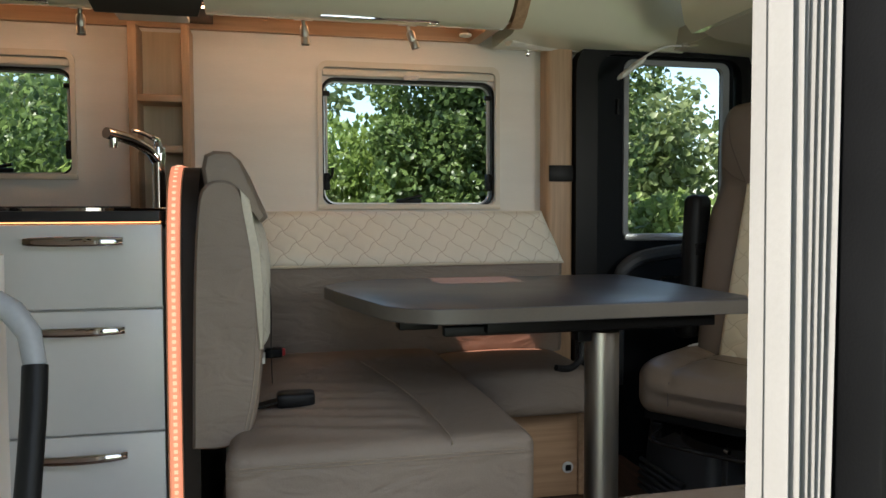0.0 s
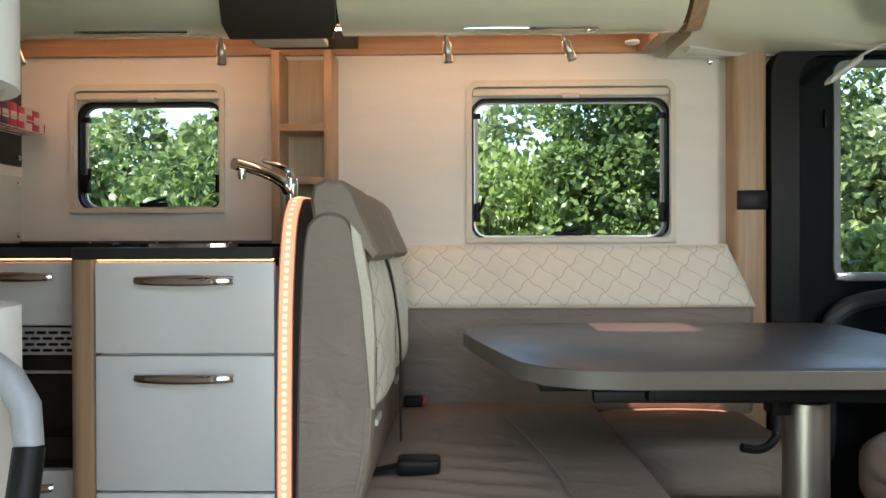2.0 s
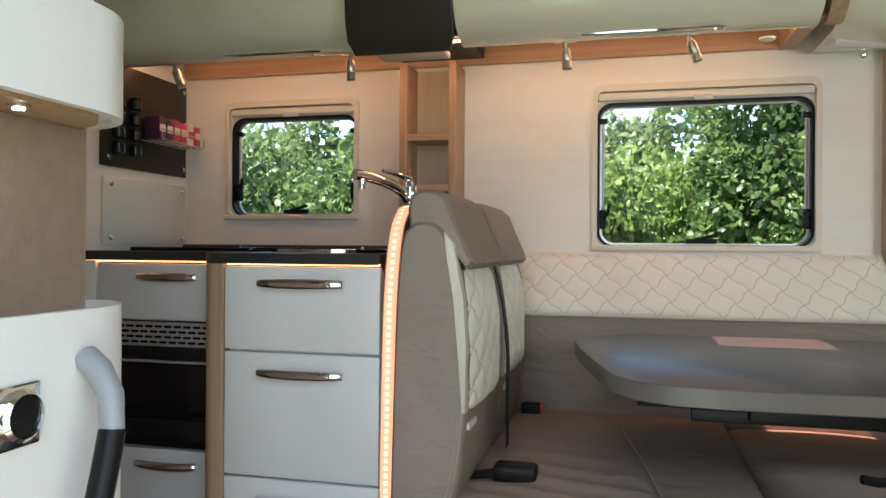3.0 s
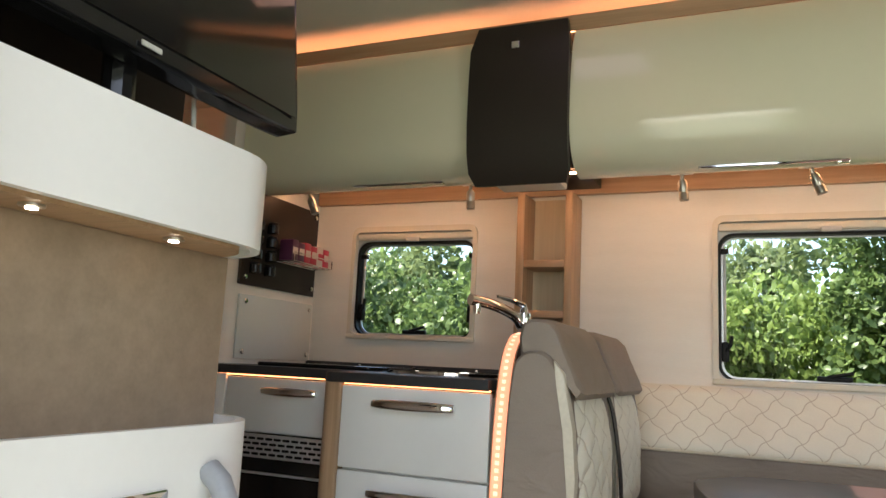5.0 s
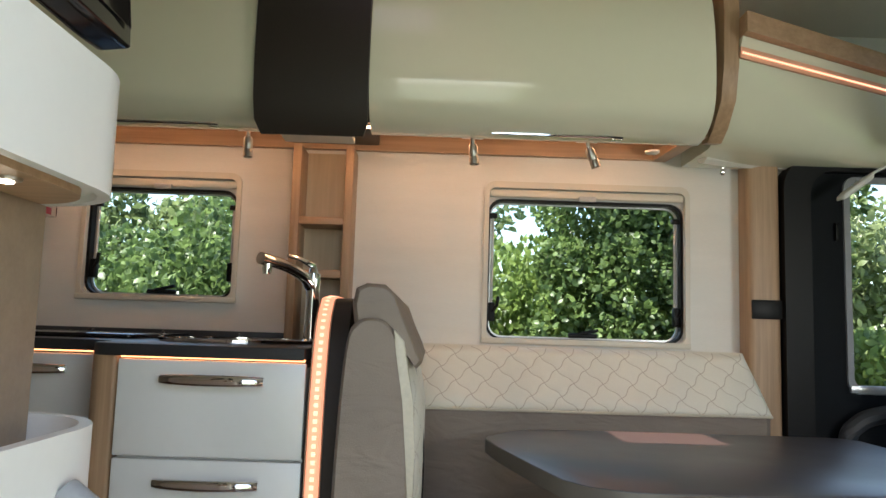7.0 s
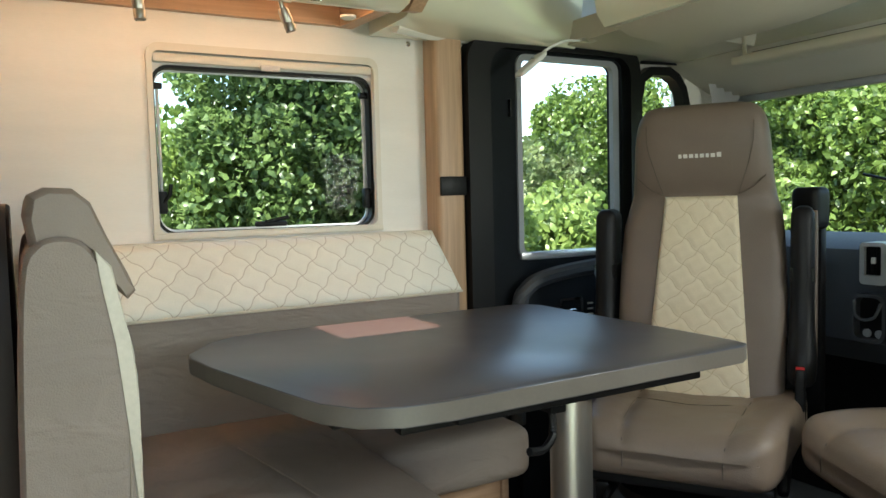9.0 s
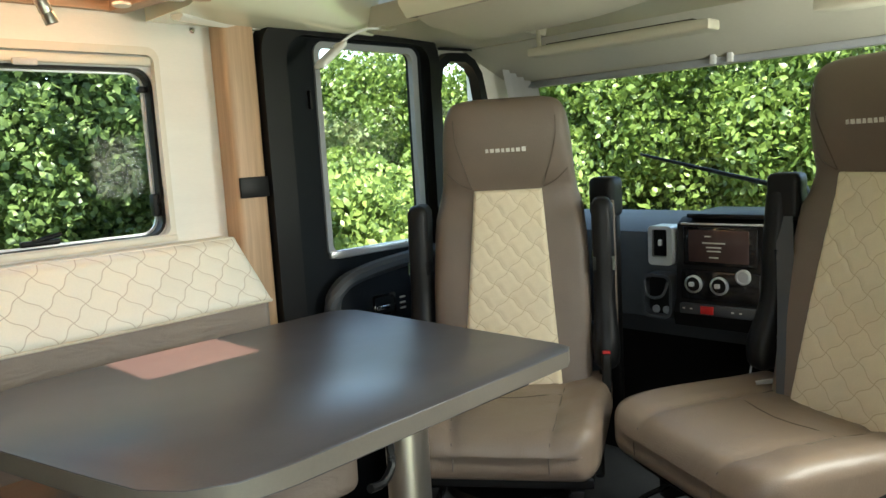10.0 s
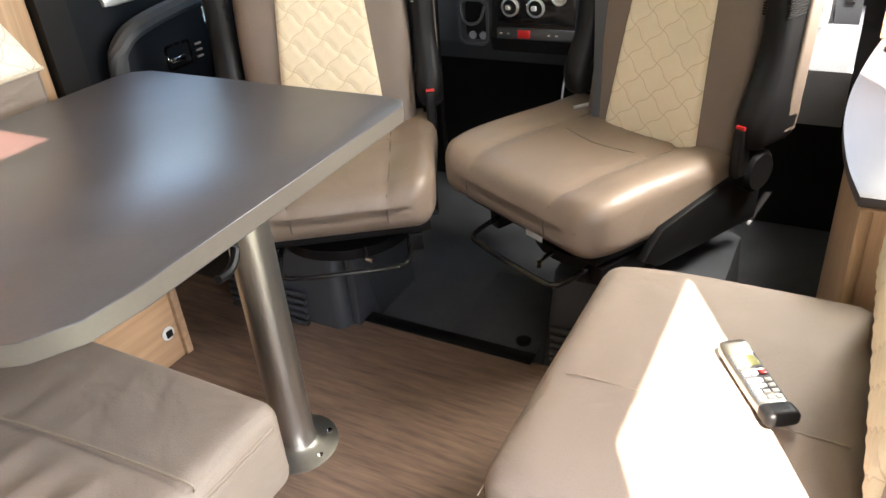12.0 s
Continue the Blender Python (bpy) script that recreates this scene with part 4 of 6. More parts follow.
def kitchen_side():
    """The cross wall at the end of the worktop, with its two boards."""
    solid("cross_wall", box((-1.25, 2.30, -0.02), (-1.20, WY - 0.002, CEIL)), M_WALL, "off-white cross wall beside the kitchen", "wall", "structure")
    b = thing("spice_board", (-1.192, 2.66, 1.4), "dark brown board with jars and a wire rack", "board")
    part("board", box((-0.006, -0.285, -0.138), (0.006, 0.185, 0.205), 0.003), M_BROWN, b)
    for y, z in ((-0.26, -0.11), (0.16, -0.11), (0.16, 0.18)):
        part("stud", lathe([(0.009, 0), (0.009, 0.006), (0.005, 0.009)], 12, (0.006, y, z), Matrix.Rotation(radians(90), 4, "Y")), M_CHROME, b)
    for i in range(2):
        for k in range(4):
            j = thing("spice_jar", (-1.166, 2.43 + 0.085 * i, 1.322 + 0.052 * k), "small black lidded spice jar held on the board", "jar", "spice jars")
            part("jar", lathe([(0.018, -0.019), (0.021, -0.017), (0.021, 0.012), (0.018, 0.015)], 14), M_GLOSSB, j)
            part("lid", lathe([(0.019, 0.015), (0.019, 0.021), (0.016, 0.023)], 14), M_BLACK, j)
    r = thing("wire_rack", (-1.18, 2.69, 1.368), "chrome wire rack fixed to the brown board", "rack")
    for y in (-0.13, 0.13):
        part("side_wire", tube([(0, y, 0.04), (0, y, 0), (0.085, y, 0), (0.085, y, 0.035)], 0.002, 6), M_CHROME, r)
    for x, z in ((0.0, 0.0), (0.03, 0.0), (0.06, 0.0), (0.085, 0.0), (0.085, 0.033)):
        part("long_wire", tube([(x, -0.13, z), (x, 0.13, z)], 0.002, 6), M_CHROME, r)
    mats = (M_TINB, M_TINB, M_TIN, M_TIN, M_TINW, M_TIN)
    for k in range(6):
        t = thing("spice_packet", (-1.138, 2.582 + 0.043 * k, 1.371), "small coloured spice packet standing in the rack", "packet", "spice packets")
        part("box", box((-0.028, -0.019, 0), (0.030, 0.019, 0.078 - 0.006 * (k % 2)), 0.003), mats[k], t)
        part("band", box((0.0302, -0.016, 0.025), (0.0312, 0.016, 0.05)), M_TINW if k != 4 else M_TIN, t)
    g = thing("splash_panel", (-1.195, 2.66, 1.13), "pale glass splashback panel with chrome studs", "panel")
    part("sheet", box((-0.004, -0.27, -0.125), (0.004, 0.19, 0.098), 0.002), mat("pale_glass", (0.62, 0.66, 0.64), 0.08, 0, None, 3, 40, 0.02, 0.0), g)
    for y, z in ((-0.24, -0.10), (0.16, -0.10), (0.16, 0.075), (-0.24, 0.075)):
        part("stud", lathe([(0.010, 0), (0.010, 0.007), (0.006, 0.010)], 12, (0.004, y, z), Matrix.Rotation(radians(90), 4, "Y")), M_CHROME, g)


kitchen_side()


# ---- tall unit by the entrance: white rounded shelf boxes on a bronze wall, television ----
def entry_unit():
    u = thing("entrance_unit", (-0.45, 1.0, 0), "white rounded entrance cabinet with bronze back wall", "cabinet")
    o = Vector(u.location)
    y1, x1 = 1.24, -0.185

    def tray(r):
        return [(-1.2 - o.x, NEAR - o.y + 0.002), (x1 - o.x, NEAR - o.y + 0.002)] + [(x1 - r + r * math.cos(t) - o.x, y1 - r + r * math.sin(t) - o.y) for t in np.linspace(0, math.pi / 2, 9)] + [(-1.2 - o.x, y1 - o.y)]

    def inset(r, d):
        return [(-1.2 - o.x, NEAR - o.y + 0.004), (x1 - d - o.x, NEAR - o.y + 0.004)] + [(x1 - r + (r - d) * math.cos(t) - o.x, y1 - r + (r - d) * math.sin(t) - o.y) for t in np.linspace(0, math.pi / 2, 9)] + [(-1.2 - o.x, y1 - d - o.y)]
    part("upper_band", ring(tray(0.13), inset(0.13, 0.014), 1.168, 1.300, "z"), M_SHELL, u, "white curved shelf band")
    part("upper_floor", prism(inset(0.13, 0.013), 1.176, 1.190, "z"), M_SHELL, u)
    part("upper_soffit", prism(inset(0.13, 0.03), 1.166, 1.175, "z"), M_OAKX, u, "oak soffit with small spots")
    part("lower_band", ring(tray(0.13), inset(0.13, 0.013), 0.03, 0.924, "z"), M_SHELL, u, "white curved cabinet front")
    part("lower_top", prism(inset(0.13, 0.012), 0.880, 0.892, "z"), M_SHELL, u)
    part("bronze_wall", box(Vector((-0.322, NEAR + 0.01, 0.893)) - o, Vector((-0.296, 1.222, 1.166)) - o, 0.002), M_BRWALL, u, "bronze patterned wall panel")
    part("back_wall", box(Vector((-0.47, NEAR + 0.01, 1.190)) - o, Vector((-0.445, 1.25, CEIL - 0.01)) - o, 0.002), M_BROWN, u)
    part("end_strip", box(Vector((-1.19, 1.19, 0.893)) - o, Vector((-0.323, 1.220, 1.166)) - o, 0.002), M_WALL, u)
    for y in (0.83, 1.045):
        l = part("spot", lathe([(0.014, 0), (0.014, -0.003), (0.009, -0.004)], 14, Vector((-0.245, y, 1.166)) - o), M_SATIN, u)
        part("spot_lens", lathe([(0.007, -0.0045), (0.007, -0.0055)], 10, Vector((-0.245, y, 1.166)) - o), M_SPOTL, l)
    pl = part("socket_plate", box(Vector((x1 - 0.001, 0.822, 0.784)) - o, Vector((x1 + 0.009, 1.008, 0.854)) - o, 0.004), M_CHROME, u, "chrome triple switch plate")
    for y in (0.855, 0.917, 0.978):
        part("switch_ring", lathe([(0.0285, 0), (0.0285, 0.006), (0.024, 0.010), (0.023, 0.004)], 22, Vector((x1 + 0.008, y, 0.819)) - o, Matrix.Rotation(radians(90), 4, "Y")), M_CHROME, pl)
        part("switch_face", lathe([(0.0225, 0.004), (0.0225, 0.006)], 22, Vector((x1 + 0.008, y, 0.819)) - o, Matrix.Rotation(radians(90), 4, "Y")), M_GLOSSB, pl)
    part("column_front", box(Vector((-1.2, NEAR + 0.003, 1.300)) - o, Vector((-0.48, 1.23, CEIL - 0.01)) - o), M_SHELL, u)


entry_unit()


def grab_handle():
    g = thing("grab_handle", (-0.184, 1.10, 0.855), "grey and black entrance grab handle", "handle")
    part("mount", tube([(0.0, -0.015, 0.012), (0.022, -0.018, -0.002), (0.042, -0.022, -0.03), (0.050, -0.030, -0.07)], [0.016, 0.016, 0.015, 0.014], 14), M_GREY, g, "grey metallic end cap")
    part("grip", tube(curve_pts([(0.050, -0.030, -0.070), (0.052, -0.050, -0.13), (0.052, -0.085, -0.23), (0.050, -0.13, -0.36)], 5), 0.0155, 14), M_BLACK, g, "black rubber grip")
    part("foot", tube([(0.050, -0.13, -0.36), (0.035, -0.14, -0.39), (0.0, -0.145, -0.40)], 0.015, 12), M_GREY, g)


grab_handle()


def television():
    t = thing("television", (-0.285, 0.985, 1.562), "black flat television on a swivel foot above the cabinet", "television")
    m = pose(0, 0, 0, 0, -6, 0)

    def tilt(bm):
        bmesh.ops.transform(bm, matrix=m, verts=bm.verts)
        return bm
    part("casing", tilt(rbox((-0.035, -0.36, -0.17), (0.020, 0.335, 0.34), 0.012, 8)), M_GLOSSB, t)
    part("screen", tilt(box((0.0195, -0.345, -0.145), (0.0215, 0.32, 0.325), 0.001)), M_SCREEN, t)
    part("logo", tilt(box((0.0205, -0.03, -0.162), (0.0225, 0.005, -0.155))), M_LABEL, t)
    part("foot", rbox((-0.09, -0.14, -0.3715), (0.04, 0.14, -0.358), 0.005, 6), M_GLOSSB, t)
    part("neck", tube([(-0.02, 0, -0.36), (-0.03, 0, -0.15)], 0.022, 10), M_GLOSSB, t)
    part("cable", tube(curve_pts([(-0.05, 0.16, -0.10), (-0.055, 0.18, -0.22), (-0.07, 0.20, -0.30), (-0.10, 0.22, -0.355)], 6), 0.004, 8), M_PAPER, t)


television()


# ---- dinette ----
def sheet(bm, pts, d):
    return loft([pts, [(p[0] + d[0], p[1] + d[1], p[2] + d[2]) for p in pts]], True, bm)


def forward_bench():
    b = thing("bench_plinth", (0.38, 2.1, 0), "oak-veneered base under the bench cushions", "bench base")
    o = Vector(b.location)
    part("front", box(Vector((0.08, 1.72, 0.01)) - o, Vector((0.66, 1.74, 0.30)) - o, 0.003), M_OAKX, b)
    part("box", box(Vector((0.06, 1.74, 0.01)) - o, Vector((0.64, 2.86, 0.30)) - o), M_BROWN, b)
    part("side_box", box(Vector((0.64, 2.41, 0.01)) - o, Vector((1.175, 2.86, 0.30)) - o, 0.003), M_OAKX, b)
    s = part("side_panel", box(Vector((1.176, 2.40, 0.012)) - o, Vector((1.198, 2.86, 0.33)) - o, 0.002), M_OAKY, b, "light oak end panel")
    part("panel_cap", lathe([(0.020, 0), (0.020, 0.003), (0.012, 0.004)], 18, Vector((1.140, 2.41, 0.108)) - o, Matrix.Rotation(radians(90), 4, "X")), M_PAPER, s)
    part("panel_fixing", box(Vector((1.130, 2.400, 0.098)) - o, Vector((1.150, 2.4065, 0.118)) - o, 0.002), M_BLACK, s)

    c = thing("bench_cushion", (0.39, 2.2, 0.30), "taupe upholstered bench seat cushion with stitched front", "cushion", "bench cushions")

    def puff(p):
        k = max(0.0, 1 - abs((p.x - 0.02) / 0.36) ** 3) * max(0.0, 1 - abs(p.y / 0.58) ** 4)
        w0 = p.y + 0.22 * p.x + 0.02 * math.sin(9 * p.x + 2)
        wr = sum(a * math.exp(-((w0 - c) / w) ** 2) for c, w, a in ((-0.50, 0.018, 0.010), (-0.43, 0.022, 0.013), (-0.35, 0.016, 0.009), (-0.27, 0.024, 0.012), (-0.17, 0.018, 0.009), (-0.06, 0.022, 0.008), (0.06, 0.02, 0.006)))
        wr *= max(0.0, min(1.0, (0.13 - p.x) / 0.10)) * max(0.0, min(1.0, (p.x + 0.32) / 0.14))
        wr -= 0.004 * math.exp(-((p.x - 0.15 + 0.12 * max(0, p.y + 0.5)) / 0.012) ** 2)
        return Vector((p.x, p.y, p.z + (0.016 * k + wr if p.z > 0.08 else 0)))
    part("pad", rbox((-0.33, -0.585, 0.0), (0.352, 0.62, 0.182), 0.035, 70, puff), M_FABRIC, c)
    for zz in (0.150, 0.142):
        part("seam", tube([(-0.30, -0.5865, zz), (0.317, -0.5865, zz), (0.345, -0.565, zz), (0.3535, -0.53, zz), (0.3535, 0.1, zz)], 0.0014, 5), M_THREAD, c)
    part("top_seam", tube(curve_pts([(0.155, -0.578, 0.166), (0.150, -0.54, 0.189), (0.12, -0.2, 0.1990), (0.05, 0.25, 0.1985)], 6), 0.0022, 5), M_THREAD, c)
    c2 = thing("side_cushion", (0.96, 2.58, 0.30), "taupe upholstered side seat cushion along the wall", "cushion", "bench cushions")
    part("pad", rbox((-0.235, -0.30, 0.02), (0.245, 0.14, 0.165), 0.04, 16, lambda p: Vector((p.x, p.y, p.z + (0.012 * max(0, 1 - (p.x / 0.24) ** 2) if p.z > 0.09 else 0)))), M_FABRIC, c2)


forward_bench()


def bench_back(y0, y1, label):
    s = thing("upholstered_seat", (0.004, (y0 + y1) / 2, 0.45), label, "seat", "bench seats")
    s.scale = (0.90, 1, 1)
    hw = (y1 - y0) / 2
    prof = [(-0.026, 0.00), (0.050, -0.002), (0.115, 0.025), (0.140, 0.12), (0.150, 0.25), (0.150, 0.36), (0.140, 0.46), (0.115, 0.55), (0.085, 0.595), (0.050, 0.605), (0.018, 0.595), (-0.003, 0.55), (-0.017, 0.35)]
    line = curve_pts([(x, 0, z) for x, z in prof] + [(prof[0][0], 0, prof[0][1])], 4)[:-1]
    loops = []
    for k, f in ((-1.0, 0.90), (-0.97, 0.97), (-0.90, 1.0), (-0.5, 1.0), (0, 1.0), (0.5, 1.0), (0.90, 1.0), (0.97, 0.97), (1.0, 0.90)):
        cx, cz = 0.068, 0.30
        loops.append([(cx + (v.x - cx) * f, k * hw, cz + (v.z - cz) * (1 - (1 - f) * 0.25)) for v in line])
    part("shell", loft(loops), M_FABRIC, s)

    def face(u, v):
        z = 0.215 + 0.345 * v
        wv = 0.985 - 0.03 * v
        x = 0.150 - 0.055 * max(0, (z - 0.36) / 0.2) ** 2 - 0.030 * abs(2 * u - 1) ** 4
        return (x, hw * wv * (1 - 2 * u), z - (0.05 * (0.5 - u) if False else 0)), (1, 0, 0.15)
    part("quilted_panel", quilt(face, 2 * hw * 0.85, 0.36, 4, 4, 60, 56, 0.005, 0.012, 0.02), M_QUILT_W, s, "ivory quilted panel")
    sd = -hw
    part("side_gusset", prism([(0.098, 0.585), (0.122, 0.560), (0.144, 0.450), (0.151, 0.360), (0.151, 0.222), (0.139, 0.222), (0.133, 0.340), (0.122, 0.450), (0.106, 0.535)], sd - 0.002, sd + 0.03, "y", 0.004), M_PIPE, s, "ivory side gusset")
    part("piping", tube(curve_pts([(0.110, sd - 0.001, 0.03), (0.135, sd + 0.001, 0.14), (0.146, sd + 0.004, 0.30), (0.140, sd + 0.004, 0.44), (0.10, sd + 0.006, 0.58)], 6), 0.0022, 6), M_THREAD, s)
    part("side_seam", tube(curve_pts([(0.100, sd - 0.001, 0.03), (0.124, sd - 0.0005, 0.14), (0.134, sd, 0.30), (0.128, sd + 0.002, 0.44), (0.09, sd + 0.006, 0.575)], 6), 0.0016, 6), M_THREAD, s)
    x = -hw + 0.03
    for w in (0.008, 0.007, 0.006, 0.007, 0.006, 0.007, 0.006, 0.007):
        part("badge_bar", box((0.146, x, 0.183), (0.1535, x + w, 0.196)), M_LABEL, s)
        x += w + 0.003

    h = part("headrest", loft([[(x, k * hw * 0.93, z) for x, z in [(cx0 + (a - cx0) * f, cz0 + (b - cz0) * f) for a, b in hp]] for k, f, cx0, cz0, hp in
                               [(k, f, 0.075, 0.62, [(0.012, 0.585), (0.005, 0.63), (0.012, 0.662), (0.035, 0.672), (0.075, 0.670), (0.100, 0.650), (0.122, 0.600), (0.150, 0.545), (0.160, 0.520), (0.148, 0.508), (0.135, 0.520), (0.108, 0.570), (0.085, 0.592), (0.05, 0.600)])
                                for k, f in ((-1, 0.82), (-0.95, 0.95), (-0.85, 1.0), (0, 1.0), (0.85, 1.0), (0.95, 0.95), (1, 0.82))]]), M_FABRIC, s)
    return s


bench_back(1.765, 2.19, "taupe and ivory quilted seat backrest with headrest")
bench_back(2.215, 2.64, "taupe and ivory quilted seat backrest with headrest")


def belt_parts():
    b = thing("belt_buckle", (0.212, 1.945, 0.488), "black seat belt buckle lying on the bench", "belt buckle")
    part("body", rbox((-0.045, -0.028, 0.004), (0.050, 0.030, 0.042), 0.010, 6), M_BLACK, b)
    part("strap", sheet(B(), [(-0.04, -0.022, 0.020), (-0.04, 0.024, 0.020), (-0.12, 0.026, 0.0), (-0.12, -0.020, 0.0)], (0, 0, 0.004)), M_BLACK, b)
    b = thing("belt_buckle", (0.16, 2.65, 0.50), "black belt buckle with red button beside the backrest", "belt buckle")
    part("body", rbox((-0.03, -0.02, -0.012), (0.03, 0.02, 0.02), 0.006, 6), M_BLACK, b)
    part("button", box((0.026, -0.012, -0.006), (0.040, 0.012, 0.018), 0.003), M_RED, b, "red release button")
    s = thing("seat_belt", (0.135, 2.2025, 0.5), "black seat belt hanging between the backrests", "seat belt")
    pts = curve_pts([(-0.02, 0, 0.47), (0.0, 0, 0.40), (0.018, 0, 0.25), (0.018, 0, 0.1), (0.02, -0.005, 0.0)], 6)
    part("webbing", loft([[(p.x, p.y - 0.020, p.z), (p.x, p.y + 0.020, p.z), (p.x + 0.003, p.y + 0.020, p.z), (p.x + 0.003, p.y - 0.020, p.z)] for p in pts]), M_BLACK, s)


belt_parts()


def wall_backrest():
    w = thing("wall_cushion", (0.67, 2.80, 0.48), "taupe and ivory quilted backrest cushion along the wall", "backrest")
    o = Vector(w.location)
    xl = 0.06

    def xr(z):
        return 1.185 + 0.06 * max(0, min(1, (0.985 - z) / 0.185)) if z > 0.79 else 1.245

    def face(z):
        return 2.80 - 0.085 * max(0, min(1, (0.995 - z) / 0.20)) if z > 0.79 else 2.715
    loops = []
    for z in (0.45, 0.48, 0.60, 0.72, 0.79):
        y = face(z) + (0.012 if z < 0.47 else 0)
        loops.append([Vector(p) - o for p in ((xl, y, z), (0.6, y - 0.004, z), (xr(z) - 0.02, y, z), (xr(z), y + 0.02, z), (xr(z), WY - 0.002, z), (xl, WY - 0.002, z))])
    part("lower_pad", loft(loops), M_FABRIC, w)

    def top(u, v):
        z = 0.793 + 0.195 * v
        x = xl + (xr(z) - 0.004 - xl) * u
        return Vector((x, face(z) - 0.004 + 0.025 * max(0, v - 0.9) * 10 * 0.5, z)) - o, (0, -1, 0.42)
    part("quilted_top", quilt(top, 1.15, 0.2, 12.4, 2.4, 200, 40, 0.0022, 0.014, 0.03), M_QUILT_W, w, "ivory quilted upper panel")
    loops = []
    for z in (0.792, 0.86, 0.92, 0.97, 0.99):
        y = face(z) + 0.001
        loops.append([Vector(p) - o for p in ((xl, y, z), (xr(z), y, z), (xr(z), WY - 0.002, z), (xl, WY - 0.002, z))])
    part("upper_core", loft(loops), M_IVORY, w)
    part("piping", tube([Vector(p) - o for p in ((xl, 2.706, 0.793), (0.7, 2.702, 0.793), (1.24, 2.706, 0.795))], 0.0045, 8), M_PIPE, w)


wall_backrest()


def dining_table():
    t = thing("dining_table", (1.03, 1.905, 0), "slate-grey dinette table on a brushed metal pillar", "table")
    o = Vector(t.location)
    ctl = [(0.315, 2.33), (0.322, 2.38), (0.40, 2.50), (0.46, 2.545), (0.54, 2.56), (1.325, 2.56), (1.370, 2.545), (1.397, 2.50), (1.397, 1.775), (1.386, 1.733), (1.352, 1.714), (0.62, 1.702), (0.53, 1.711), (0.465, 1.750), (0.425, 1.81), (0.39, 1.95), (0.335, 2.20)]
    lp = [(a - o.x, b - o.y) for a, b in ctl]
    part("tabletop", prism(lp, 0.7205, 0.757, "z", 0.002), M_TABLE, t)
    ins = [(a * 1.0012, b * 1.0012) for a, b in lp]
    part("edge_band", ring(ins, [(a * 0.997, b * 0.997) for a, b in lp], 0.7225, 0.7548, "z"), M_EDGE, t)
    p = part("pillar", lathe([(0.046, 0.012), (0.046, 0.66), (0.040, 0.665)], 32), M_STEEL, t, "brushed metal pillar")
    part("flange", lathe([(0.100, 0.0), (0.100, 0.004), (0.094, 0.007), (0.060, 0.012), (0.049, 0.020), (0.046, 0.030)], 36), M_STEEL, t)
    for k in range(6):
        a = radians(20 + 60 * k)
        part("flange_screw", lathe([(0.008, 0.004), (0.008, 0.009), (0.004, 0.010)], 12, (0.080 * math.cos(a), 0.080 * math.sin(a), 0)), M_CHROME, t)
    part("slide_frame", box((-0.36, -0.13, 0.684), (0.26, 0.24, 0.7175), 0.004), M_BLACK, t)
    part("slide_rail", box((-0.46, -0.10, 0.676), (0.20, -0.07, 0.700), 0.003), M_BLACK, t)
    part("cream_batten", box((-0.40, 0.28, 0.700), (0.12, 0.31, 0.7175), 0.003), M_EDGE, t)
    lv = part("crank", tube(curve_pts([(-0.07, -0.02, 0.69), (-0.072, -0.03, 0.61), (-0.085, -0.04, 0.585), (-0.115, -0.05, 0.572), (-0.155, -0.06, 0.578)], 6), 0.009, 8), M_BLACK, t, "black release lever")
    part("crank_block", box((-0.09, -0.05, 0.64), (-0.05, 0.0, 0.69), 0.005), M_BLACK, lv)
    part("end_bracket", box((-0.56, -0.03, 0.685), (-0.46, 0.03, 0.7175), 0.004), M_BLACK, t)


dining_table()


# ---- swivel cab seats ----
def strip(path, w, th, side=(0, 1, 0)):
    pts = [Vector(p) for p in path]
    s = Vector(side) * w / 2
    n = Vector((th, 0, 0))
    return loft([[p - s, p + s, p + s + n, p - s + n] for p in pts])


